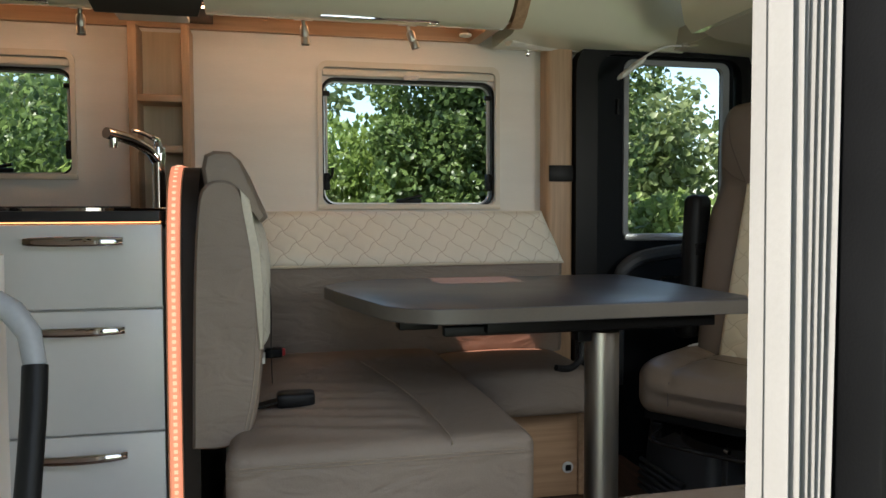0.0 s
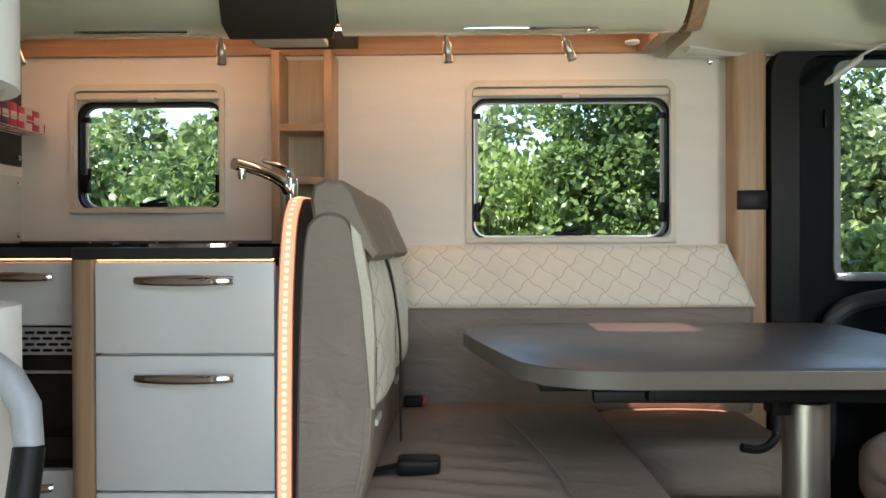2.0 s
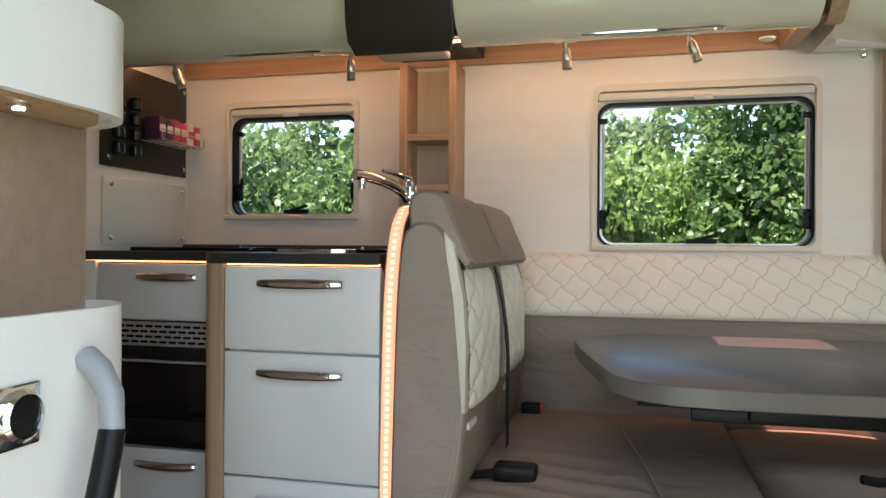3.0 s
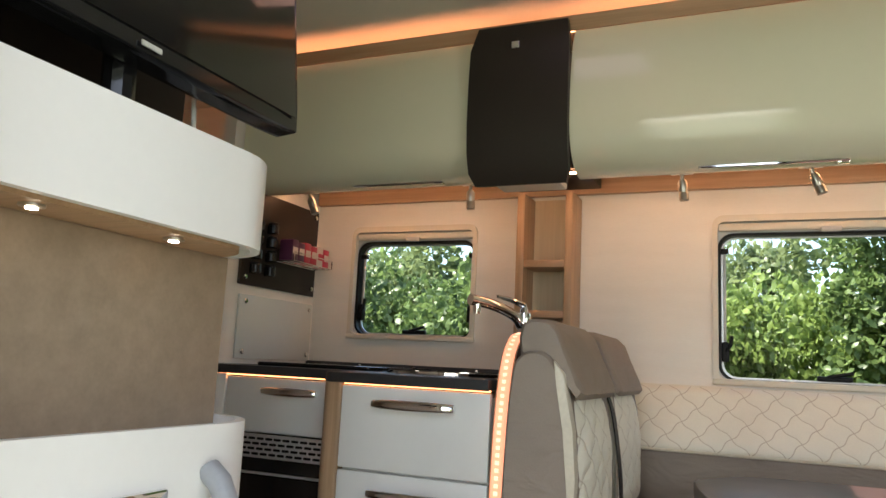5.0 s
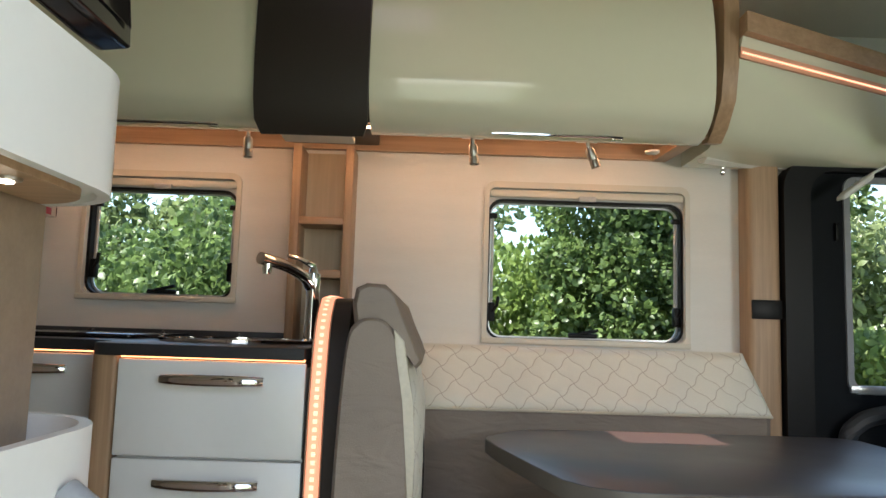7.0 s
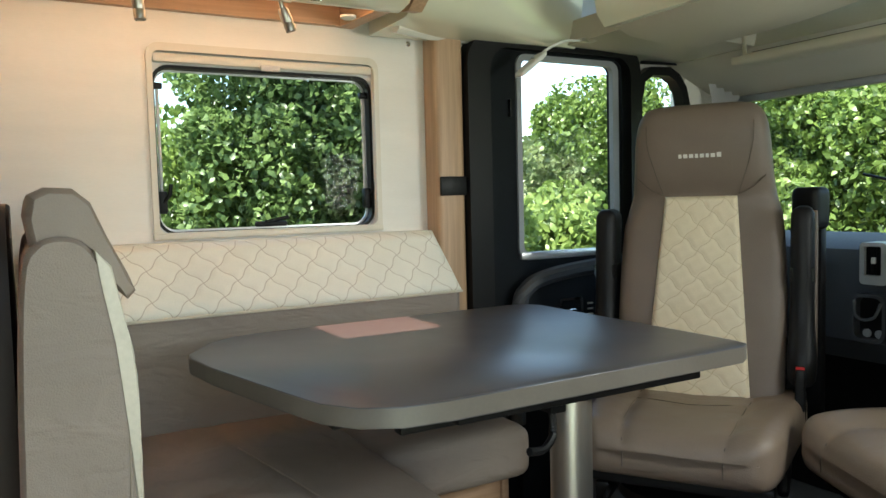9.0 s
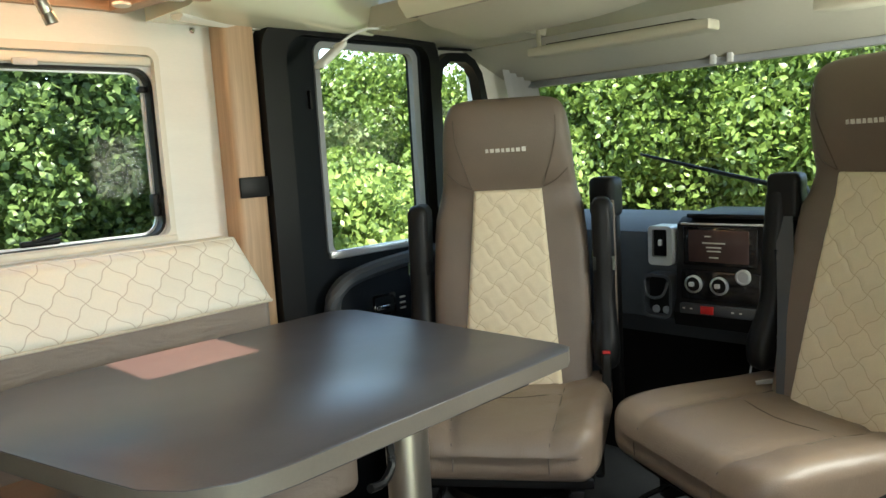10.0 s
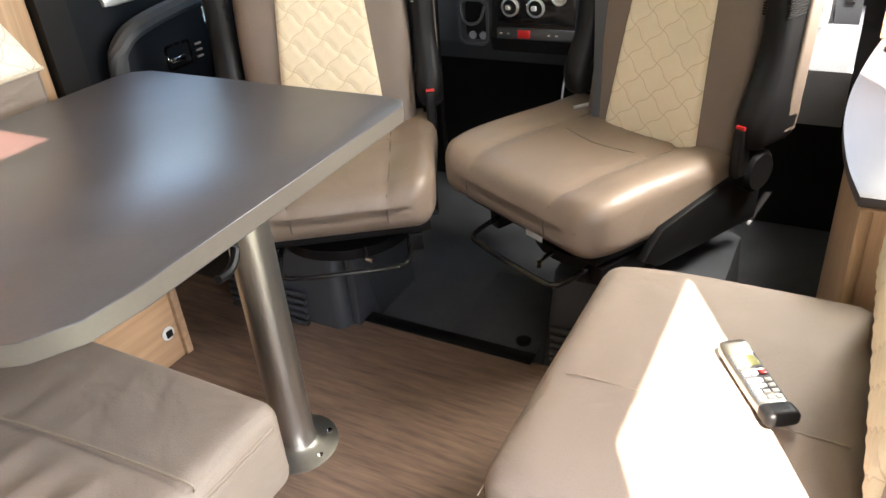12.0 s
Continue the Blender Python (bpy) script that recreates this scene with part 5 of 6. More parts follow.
def cab_seat(wide=1.0, offset=0.0, taper=0.42, reach=0.30, plate=False):
    """Cushion width factor, sideways offset, narrowing to the front and length of the cushion."""
    def sk(p):
        return Vector((p[0] + (reach - 0.30) * max(0, p[0]) / 0.3, p[1] * wide + offset, p[2]))

    s = thing("cab_seat", (0, 0, 0), "swivelled taupe leather cab seat with quilted beige panel", "seat", "swivel cab seats")
    # cushion
    def cush(p):
        x, y, z = p
        side = abs(y) / 0.275
        top = z > 0.43
        dz = 0.0
        if top:
            dz += 0.018 * max(0, side - 0.55) / 0.45 - 0.010 * (1 - min(1, side)) + 0.008 * math.sin(max(0, x + 0.1) * 5)
        y *= 1.0 + taper * (0.014 - x)
        if x > 0.20:
            y *= 1 - 0.08 * ((x - 0.20) / 0.10) ** 2
        if x > 0.12:
            dz -= 0.55 * (x - 0.12) ** 2 if top else -0.4 * (x - 0.12) ** 2
        wr = 0.0022 * math.sin(x * 46 + 14 * y) * max(0, 1 - abs(side - 0.55) * 3) if top else 0
        dip = -0.006 * math.exp(-((abs(p[1]) - 0.150) / 0.012) ** 2) if top else 0
        return sk((x, y, z + dz + wr + dip))
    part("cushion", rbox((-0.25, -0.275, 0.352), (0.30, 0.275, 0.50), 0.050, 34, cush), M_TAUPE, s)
    lift = Vector((0, 0, 0.0012))
    for sg in (-1, 1):
        top = [cush(Vector((x, sg * 0.150, 0.4995))) + lift for x in (-0.18, -0.10, 0.0, 0.08, 0.15, 0.20, 0.25)]
        nose = [cush(Vector((x, sg * 0.150, z))) + Vector((0.001, 0, 0)) for x, z in ((0.286, 0.4855), (0.3005, 0.45), (0.3005, 0.41), (0.298, 0.385))]
        part("cushion_seam", tube(top + nose, 0.0018, 5), M_SEAM, s)
    part("cross_seam", tube([cush(Vector((-0.02 + 0.03 * math.cos(y * 10), y, 0.4995))) + lift for y in (-0.148, -0.10, -0.05, 0, 0.05, 0.10, 0.148)], 0.0015, 5), M_SEAM, s)

    # backrest: width, front and back by height
    rows = [(0.40, 0.225, -0.245, -0.135), (0.46, 0.238, -0.285, -0.130), (0.58, 0.243, -0.320, -0.150), (0.75, 0.245, -0.345, -0.180), (0.92, 0.240, -0.365, -0.215), (1.02, 0.230, -0.375, -0.238),
            (1.08, 0.214, -0.380, -0.246), (1.14, 0.206, -0.370, -0.225), (1.24, 0.198, -0.355, -0.205), (1.31, 0.186, -0.345, -0.208), (1.350, 0.160, -0.328, -0.226), (1.362, 0.11, -0.305, -0.255)]

    def front(z):
        for a, b in zip(rows, rows[1:]):
            if a[0] <= z <= b[0]:
                t = (z - a[0]) / (b[0] - a[0])
                return a[3] + (b[3] - a[3]) * t
        return rows[-1][3]
    ctr = curve_pts([(w, bk, fr) for z, w, bk, fr in rows], 3)
    zs = curve_pts([(z, 0, 0) for z, *_ in rows], 3)
    loops = []
    for q, zz in zip(ctr, zs):
        w, bk, fr, z = q.x, q.y, q.z, zz.x
        d = (fr - bk)
        lp = []
        for k in range(28):
            a = 2 * math.pi * k / 28
            c, sn = math.cos(a), math.sin(a)
            ey = math.copysign(abs(sn) ** 0.42, sn) * w
            ex = math.copysign(abs(c) ** 0.42, c) * d / 2
            wing = 0.018 * max(0, abs(ey) / max(w, 0.01) - 0.6) / 0.4 if (c > 0 and z < 1.0) else 0
            lp.append(((bk + fr) / 2 + ex + wing, ey, z))
        loops.append(lp)
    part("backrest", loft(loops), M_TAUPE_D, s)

    def face(u, v):
        z = 0.475 + 0.605 * v
        hw = 0.152 - 0.046 * v
        return (front(z) + 0.001, hw * (1 - 2 * u), z), (1, 0, 0.12)
    part("quilted_panel", quilt(face, 0.24, 0.6, 2.9, 7.6, 50, 130, 0.0040, 0.010, 0.012), M_QUILT, s, "beige quilted centre panel")
    for sg in (-1, 1):
        part("head_seam", tube(curve_pts([(front(1.085) + 0.006, sg * 0.110, 1.085), (front(1.10) + 0.004, sg * 0.150, 1.105), (front(1.14) - 0.004, sg * 0.187, 1.14)], 5), 0.0018, 5), M_SEAM, s)
        part("side_seam", tube(curve_pts([(front(1.085) + 0.005, sg * 0.110, 1.085), (front(1.2) + 0.004, sg * 0.150, 1.22), (front(1.3) + 0.004, sg * 0.155, 1.30)], 5), 0.0014, 5), M_SEAM, s)
    y = 0.064
    for k, w in enumerate((0.0125, 0.0125, 0.009, 0.012, 0.009, 0.0125, 0.012, 0.009)):
        part("badge_bar", box((front(1.205) - 0.004, y - w, 1.197), (front(1.205) + 0.0022, y, 1.2085 + (0.006 if k in (0, 4) else 0))), M_LABEL, s)
        y -= w + 0.005

    # folded armrests
    for sg in (-1, 1):
        def pod(p, sg=sg):
            lobe = math.exp(-((p.z - 0.60) / 0.075) ** 2)
            waist = math.exp(-((p.z - 0.75) / 0.08) ** 2)
            x = -0.207 + (p.x + 0.207) * (0.92 + 0.42 * lobe - 0.14 * waist) - 0.10 * (p.z - 0.6)
            y = sg * 0.285 + (p.y - sg * 0.285) * (1 + 0.25 * lobe)
            return Vector((x, y, p.z))
        a = part("armrest", rbox((-0.275, sg * 0.285 - 0.032, 0.53), (-0.140, sg * 0.285 + 0.032, 1.045), 0.028, 18, pod), M_BLACK, s, "black folded-up armrest")
        part("armrest_pad", rbox((-0.272, sg * 0.319 - 0.008, 0.56), (-0.225, sg * 0.319 + 0.006, 1.03), 0.006, 8, lambda p: Vector((p.x - 0.10 * (p.z - 0.6), p.y, p.z))), M_TAUPE_D, a, "taupe armrest padding")
        bm = B()
        for k in range(7):
            box((-0.290, sg * 0.285 - 0.033, 0.83 + 0.006 * k), (-0.18, sg * 0.285 + 0.033, 0.833 + 0.006 * k), 0, bm)
        part("armrest_ribs", bm, M_GLOSSB, a)
        part("armrest_hub", lathe([(0.062, -0.032), (0.066, 0.0), (0.062, 0.032)], 18, (-0.225, sg * 0.275, 0.60), Matrix.Rotation(radians(90), 4, "X")), M_BLACK, s)
    # belt buckle and recliner
    b = part("buckle", rbox((-0.145, 0.268, 0.47), (-0.105, 0.296, 0.59), 0.007, 6), M_BLACK, s)
    part("buckle_button", box((-0.14, 0.270, 0.588), (-0.110, 0.294, 0.597), 0.002), M_RED, b, "red release button")
    part("recliner_knob", lathe([(0.055, 0), (0.055, 0.025), (0.045, 0.035)], 20, (-0.20, 0.262, 0.46), Matrix.Rotation(radians(-90), 4, "X")), M_BLACK, s)
    part("belt_label", sheet(B(), [(-0.16, -0.245, 0.50), (-0.12, -0.262, 0.495), (-0.10, -0.245, 0.515), (-0.14, -0.225, 0.52)], (0, 0, 0.002)), M_PAPER, s, "white belt label")
    # swivel base
    part("seat_pan", rbox((-0.24, -0.235, 0.325), (0.24, 0.235, 0.365), 0.012, 8, sk), M_BLACK, s)
    for sg in (-1, 1):
        part("slide_rail", box((-0.22, sg * 0.19 - 0.018, 0.275), (0.24, sg * 0.19 + 0.018, 0.325), 0.004), M_BLACK, s)
        part("side_cover", prism([(-0.26, 0.30), (0.10, 0.30), (0.16, 0.335), (0.10, 0.40), (-0.14, 0.45), (-0.27, 0.44)], sg * 0.262, sg * 0.235, "y", 0.008), M_BLACK, s)
    part("height_bar", tube(curve_pts([(0.24, -0.17, 0.315), (0.33, -0.16, 0.300), (0.345, -0.10, 0.295), (0.345, 0.10, 0.295), (0.33, 0.16, 0.300), (0.24, 0.17, 0.315)], 5), 0.007, 8), M_GLOSSB, s)
    part("lever", tube([(0.25, 0.05, 0.305), (0.30, 0.055, 0.300), (0.31, 0.07, 0.300)], 0.006, 8), M_CHROME, s)
    if plate:
        part("rating_label", box((0.262, -0.03, 0.33), (0.264, 0.03, 0.352)), M_LABEL, s)
    part("swivel_plate", lathe([(0.20, 0.245), (0.20, 0.275)], 28), M_BLACK, s)
    return s


seat_a = cab_seat()
seat_a.matrix_world = pose(1.63, 2.12, 0.0, 0, 0, 214)
tagged(seat_a, "swivelled taupe leather driver's seat with quilted beige panel")
seat_b = cab_seat(1.09, -0.055, 0.08, 0.315, True)
seat_b.matrix_world = pose(1.815, 1.392, 0.022, 0, 0, 153)
tagged(seat_b, "swivelled taupe leather passenger's seat with quilted beige panel")


def plinth(x, y, rz, label):
    p = thing("seat_plinth", (x, y, -0.055), label, "seat plinth", "cab seat plinths", rz=rz)
    lo = rrect(-0.19, -0.20, 0.19, 0.20, 0.03, 3)
    part("box", loft([[(a * 1.12, b * 1.12, 0) for a, b in lo], [(a * 1.08, b * 1.08, 0.10) for a, b in lo], [(a, b, 0.30) for a, b in lo]]), M_DASH, p)
    for k in range(5):
        z = 0.06 + 0.024 * k
        part("rib", tube([(-0.225 + 0.05 * (z - 0.06), -0.10, z), (-0.225 + 0.05 * (z - 0.06), 0.19, z)], 0.008, 6), M_DASH, p)
    part("side_rib", prism([(-0.17, 0.0), (-0.05, 0.0), (-0.12, 0.28), (-0.16, 0.28)], -0.245, -0.215, "y", 0.004), M_DASH, p)


plinth(1.66, 2.27, 0, "charcoal moulded plinth under the driver's seat")
plinth(1.78, 1.27, 0, "charcoal moulded plinth under the passenger's seat")
for name, y, kx in (("belt_post", 2.085, 2.13), ("belt_post", 1.53, 2.16)):
    b = thing(name, (kx, y, -0.05), "black seat belt reel post behind the cab seat", "seat belt", "cab belts")
    part("reel", rbox((-0.05, -0.045, 1.02), (0.03, 0.045, 1.15), 0.02, 8), M_BLACK, b)
    part("post", box((0.0, -0.03, 0.3), (0.03, 0.03, 1.05), 0.008), M_BLACK, b)
    part("webbing", strip([(-0.035, 0.0, 1.10), (-0.10, -0.03, 0.78), (-0.17, -0.05, 0.46)], 0.045, 0.003), M_DASH, b)
    part("belt_guide", box((-0.06, -0.03, 0.90), (-0.045, 0.02, 0.96), 0.004), M_CHROME, b)


# ---- dashboard ----
def dashboard():
    d = thing("dashboard", (2.42, 1.75, 0.0), "charcoal cab dashboard with silver vents and radio screen", "dashboard")
    o = Vector(d.location)
    prof = [(2.66, 0.50), (2.42, 0.52), (2.34, 0.60), (2.33, 0.72), (2.325, 0.85), (2.345, 0.895), (2.42, 0.918), (2.72, 0.93), (3.04, 0.90), (3.04, 0.80), (2.70, 0.78)]
    part("body", loft([[Vector((x, y, z)) - o for x, z in prof] for y in (0.956, 1.3, 1.7, 2.2, 2.75)]), M_DASH, d)
    part("console", loft([[Vector((x, y, z)) - o for x, z in ((2.36, 0.58), (2.275, 0.60), (2.262, 0.645), (2.285, 0.69), (2.300, 0.93), (2.335, 0.950), (2.50, 0.955), (2.50, 0.58))] for y in (1.605, 1.615, 1.92, 1.93)]), M_BLACK, d)
    part("console_lid", box(Vector((2.30, 1.62, 0.950)) - o, Vector((2.55, 1.90, 0.966)) - o, 0.006), M_BLACK, d)
    part("top_line", box(Vector((2.292, 1.615, 0.930)) - o, Vector((2.302, 1.915, 0.936)) - o, 0.002), M_LIGHTG, d)
    r = part("radio", box(Vector((2.286, 1.665, 0.800)) - o, Vector((2.302, 1.905, 0.925)) - o, 0.004), M_GLOSSB, d, "touch-screen radio")
    part("screen", box(Vector((2.283, 1.69, 0.812)) - o, Vector((2.287, 1.885, 0.915)) - o, 0.001), mat("radio_screen", (0.075, 0.045, 0.04), 0.12, 0, (0.05, 0.03, 0.03), 6, 40, bump=0), r)
    bm = B()
    for k, (w, z) in enumerate(((0.02, 0.893), (0.075, 0.872), (0.05, 0.858), (0.045, 0.846), (0.03, 0.826))):
        box(Vector((2.2815, 1.80 - w / 2 + (0.02 if k == 0 else 0), z)) - o, Vector((2.2832, 1.80 + w / 2 + (0.02 if k == 0 else 0), z + 0.004)) - o, 0, bm)
    part("screen_lines", bm, M_LABEL, r)
    part("climate_panel", box(Vector((2.268, 1.648, 0.690)) - o, Vector((2.298, 1.905, 0.786)) - o, 0.006), M_GLOSSB, d)
    for y in (1.86, 1.775):
        m = Matrix.Rotation(radians(-90), 4, "Y")
        k = part("climate_dial", lathe([(0.029, 0), (0.029, 0.010), (0.024, 0.014), (0.023, 0.006)], 24, Vector((2.270, y, 0.742)) - o, m), M_SILVER, d, "silver-ringed climate dial")
        part("dial_face", lathe([(0.0228, 0.004), (0.0228, 0.008)], 20, Vector((2.270, y, 0.742)) - o, m), M_BLACK, k)
        part("pointer", box(Vector((2.252, y - 0.004, 0.735)) - o, Vector((2.266, y + 0.012, 0.749)) - o, 0.002), M_LIGHTG, k)
    k = part("fan_dial", lathe([(0.024, 0), (0.024, 0.010), (0.019, 0.014), (0.018, 0.006)], 22, Vector((2.272, 1.70, 0.775)) - o, Matrix.Rotation(radians(-90), 4, "Y")), M_SILVER, d)
    part("switch_bar", box(Vector((2.255, 1.64, 0.645)) - o, Vector((2.275, 1.905, 0.678)) - o, 0.003), M_DASH, d)
    part("hazard_switch", box(Vector((2.250, 1.79, 0.650)) - o, Vector((2.258, 1.832, 0.676)) - o, 0.002), M_RED, d, "red hazard switch")
    bm = B()
    for y in (1.70, 1.725, 1.86, 1.885):
        box(Vector((2.253, y, 0.661)) - o, Vector((2.256, y + 0.008, 0.665)) - o, 0, bm)
    part("switch_marks", bm, M_LABEL, d)
    tray = part("cup_tray", ring(rrect(1.935 - o.y, 0.615 - o.z, 2.045 - o.y, 0.765 - o.z, 0.03), rrect(1.945 - o.y, 0.625 - o.z, 2.035 - o.y, 0.755 - o.z, 0.025), 2.262 - o.x, 2.335 - o.x, "x"), M_DASH, d)
    part("tray_hollow", prism(rrect(1.945 - o.y, 0.625 - o.z, 2.035 - o.y, 0.755 - o.z, 0.025), 2.30 - o.x, 2.304 - o.x, "x"), M_BLACK, tray)
    part("cup_lip", tube(curve_pts([Vector(p) - o for p in ((2.262, 1.948, 0.742), (2.25, 1.96, 0.70), (2.245, 1.99, 0.688), (2.25, 2.02, 0.70), (2.262, 2.032, 0.742))], 6), 0.005, 8), M_DASH, tray)
    for y in (1.970, 2.008):
        part("socket", lathe([(0.013, 0), (0.013, 0.006)], 14, Vector((2.296, y, 0.640)) - o, Matrix.Rotation(radians(-90), 4, "Y")), M_GREY, tray)
    for y0, y1, z0, z1 in ((1.935, 2.02, 0.795, 0.925), (0.965, 1.065, 0.725, 0.895)):
        v = part("vent", ring(rrect(y0 - o.y, z0, y1 - o.y, z1, 0.014), rrect(y0 + 0.018 - o.y, z0 + 0.028, y1 - 0.014 - o.y, z1 - 0.012, 0.006), 2.268 - o.x, 2.345 - o.x, "x"), M_SILVER, d, "silver-framed air vent")
        part("vent_hole", box(Vector((2.305, y0 + 0.016, z0 + 0.026)) - o, Vector((2.31, y1 - 0.012, z1 - 0.010)) - o), M_BLACK, v)
        for k in range(6):
            y = y0 + 0.022 + (y1 - y0 - 0.042) * k / 5
            part("vent_slat", box(Vector((2.276, y, z0 + 0.03)) - o, Vector((2.30, y + 0.003, z1 - 0.014)) - o), M_BLACK, v)
        part("vent_tab", box(Vector((2.266, (y0 + y1) / 2 - 0.004, (z0 + z1) / 2)) - o, Vector((2.28, (y0 + y1) / 2 + 0.006, (z0 + z1) / 2 + 0.02)) - o, 0.002), M_LIGHTG, v)
    part("knee_bolster", loft([[Vector(p) - o for p in ((2.33, y, 0.72), (2.30, y, 0.60), (2.42, y, 0.40), (2.60, y, 0.36), (2.66, y, 0.70))] for y in (0.885, 1.02)]), M_GREY, d, "grey lower side trim")
    part("end_pod", loft([[Vector(p) - o for p in ((2.345, y, 0.66), (2.320, y, 0.76), (2.330, y, 0.885), (2.40, y, 0.915), (3.0, y, 0.92), (3.0, y, 0.60))] for y in (0.893, 0.955)]), M_DASH, d)
    bm = B()
    for k in range(6):
        box(Vector((2.312, 0.912, 0.775 + 0.016 * k)) - o, Vector((2.34, 0.934, 0.783 + 0.016 * k)) - o, 0, bm)
    part("pod_slots", bm, M_BLACK, d)
    part("steering_column", tube([Vector((2.40, 2.40, 0.60)) - o, Vector((2.10, 2.40, 0.72)) - o], 0.05, 12), M_BLACK, d)
    part("wire", tube(curve_pts([Vector(p) - o for p in ((2.45, 1.74, 0.50), (2.42, 1.745, 0.40), (2.40, 1.73, 0.33), (2.44, 1.70, 0.28))], 5), 0.004, 6), M_GREY, d)


dashboard()


def steering_wheel():
    w = thing("steering_wheel", (2.05, 2.40, 0.74), "black steering wheel behind the driver's seat", "steering wheel")
    m = Matrix.Rotation(radians(-62), 4, "Y")
    pts = [m @ Vector((0.19 * math.cos(a), 0.19 * math.sin(a), 0)) for a in np.linspace(0, 2 * math.pi, 33)]
    part("rim", tube(pts, 0.016, 10), M_BLACK, w)
    part("hub", lathe([(0.07, -0.03), (0.075, 0.0), (0.05, 0.025)], 20, m=m), M_BLACK, w)
    for a in (0.3, 2.84, 4.71):
        part("spoke", tube([m @ Vector((0.05 * math.cos(a), 0.05 * math.sin(a), 0)), m @ Vector((0.18 * math.cos(a), 0.18 * math.sin(a), 0))], 0.014, 8), M_BLACK, w)


steering_wheel()


def wiper():
    w = thing("windscreen_wiper", (2.9, 2.0, 1.0), "black windscreen wiper parked aslant on the glass", "wiper")
    part("arm", tube([Vector((3.03, 1.72, 0.965)) - w.location, Vector((2.99, 2.05, 1.05)) - w.location, Vector((2.975, 2.44, 1.148)) - w.location], [0.012, 0.009, 0.006], 8), M_BLACK, w)
    part("blade", box(Vector((0, 0, 0)) + Vector((0.06, -0.25, -0.005)), Vector((0.07, -0.24, 0.01)), 0.002), M_BLACK, w)


wiper()


# ---- side seat, shelf and handset by the entrance ----
def side_seat():
    c = thing("side_seat_cushion", (1.06, 1.0, 0.312), "beige upholstered side seat cushion by the entrance", "cushion")

    def cut(p):
        x, y, z = p
        if y > 0.05 and x > 0.1:
            k = max(0, (y - 0.05) / 0.2) * max(0, (x - 0.1) / 0.22)
            x -= 0.03 * k * k
        if z > 0.09:
            z += 0.010 * max(0, 1 - (x / 0.33) ** 4) * max(0, 1 - (y / 0.25) ** 4)
        return Vector((x, y, z))
    part("pad", rbox((-0.33, -0.235, 0.0), (0.322, 0.262, 0.165), 0.040, 20, cut), M_FABRIC, c)
    part("seam", tube(curve_pts([(-0.323, 0.262, 0.115), (0.0, 0.2635, 0.117), (0.25, 0.262, 0.118)], 5), 0.0015, 5), M_THREAD, c)
    part("cross_seam", tube([(-0.08, 0.262, 0.10), (-0.08, 0.245, 0.158), (-0.08, 0.20, 0.174), (-0.08, -0.2, 0.174)], 0.0016, 5), M_THREAD, c)
    b = thing("side_bench_plinth", (1.06, 0.98, 0), "dark box under the side seat", "bench base")
    part("box", box((-0.30, -0.30, 0.002), (0.30, 0.20, 0.312), 0.006), M_BROWN, b)
    k = thing("side_cushion_upright", (1.06, 0.75, 0.46), "beige quilted backrest of the side seat", "backrest")
    part("pad", rbox((-0.33, -0.085, 0.0), (0.325, 0.032, 0.50), 0.035, 14), M_FABRIC, k)

    def face(u, v):
        return (0.29 - 0.58 * u, 0.030, 0.10 + 0.36 * v), (0, 1, 0)
    part("quilted_panel", quilt(face, 0.58, 0.36, 7, 4.8, 90, 60, 0.0045, 0.012, 0.02), M_QUILT, k, "beige quilted panel")


side_seat()


def side_shelf():
    s = thing("side_cabinet", (1.9, 0.76, 0), "low oak side cabinet with curved slate-grey top", "cabinet")
    o = Vector(s.location)
    fr = [(1.455, 0.838), (1.60, 0.866), (1.80, 0.884), (2.02, 0.882), (2.28, 0.858), (2.52, 0.825)]
    lp = [(1.455, NEAR + 0.003)] + [(p.x, p.y) for p in curve_pts([(a, b, 0) for a, b in fr], 5)] + [(2.52, NEAR + 0.003)]
    lp = [(a - o.x, b - o.y) for a, b in lp]
    part("top", prism(lp[::-1], 0.622, 0.642, "z", 0.002), M_TABLE, s, "slate-grey laminate top")
    part("body", prism([(a * 0.985 + 0.004, b - 0.022 if b > 0 else b) for a, b in lp][::-1], -0.05, 0.622, "z"), M_OAK, s)
    part("end_cap", box(Vector((1.448, NEAR + 0.003, 0.01)) - o, Vector((1.460, 0.821, 0.622)) - o, 0.003), M_OAK, s)
    part("edge_post", box(Vector((1.444, 0.811, 0.01)) - o, Vector((1.470, 0.834, 0.622)) - o, 0.006), M_OAK, s)
    part("upstand", box(Vector((2.50, NEAR + 0.003, 0.642)) - o, Vector((2.525, 0.835, 0.835)) - o, 0.004), M_OAK, s)
    part("ledge", box(Vector((2.44, NEAR + 0.003, 0.836)) - o, Vector((2.62, 0.885, 0.862)) - o, 0.008), M_GREY, s, "grey ledge over the upstand")
    part("side_lining", box(Vector((1.50, NEAR + 0.003, 0.643)) - o, Vector((2.499, NEAR + 0.022, 0.80)) - o, 0.003), M_OAKX, s)
    part("lining_rail", box(Vector((1.50, NEAR + 0.003, 0.801)) - o, Vector((2.439, NEAR + 0.040, 0.822)) - o, 0.005), M_LIGHTG, s)
    part("socket", lathe([(0.022, 0), (0.022, 0.010), (0.016, 0.014)], 16, Vector((2.38, 0.80, 0.642)) - o), M_BLACK, s)
    part("slot", box(Vector((1.80, 0.735, 0.6421)) - o, Vector((2.05, 0.745, 0.6435)) - o), M_BLACK, s)


side_shelf()


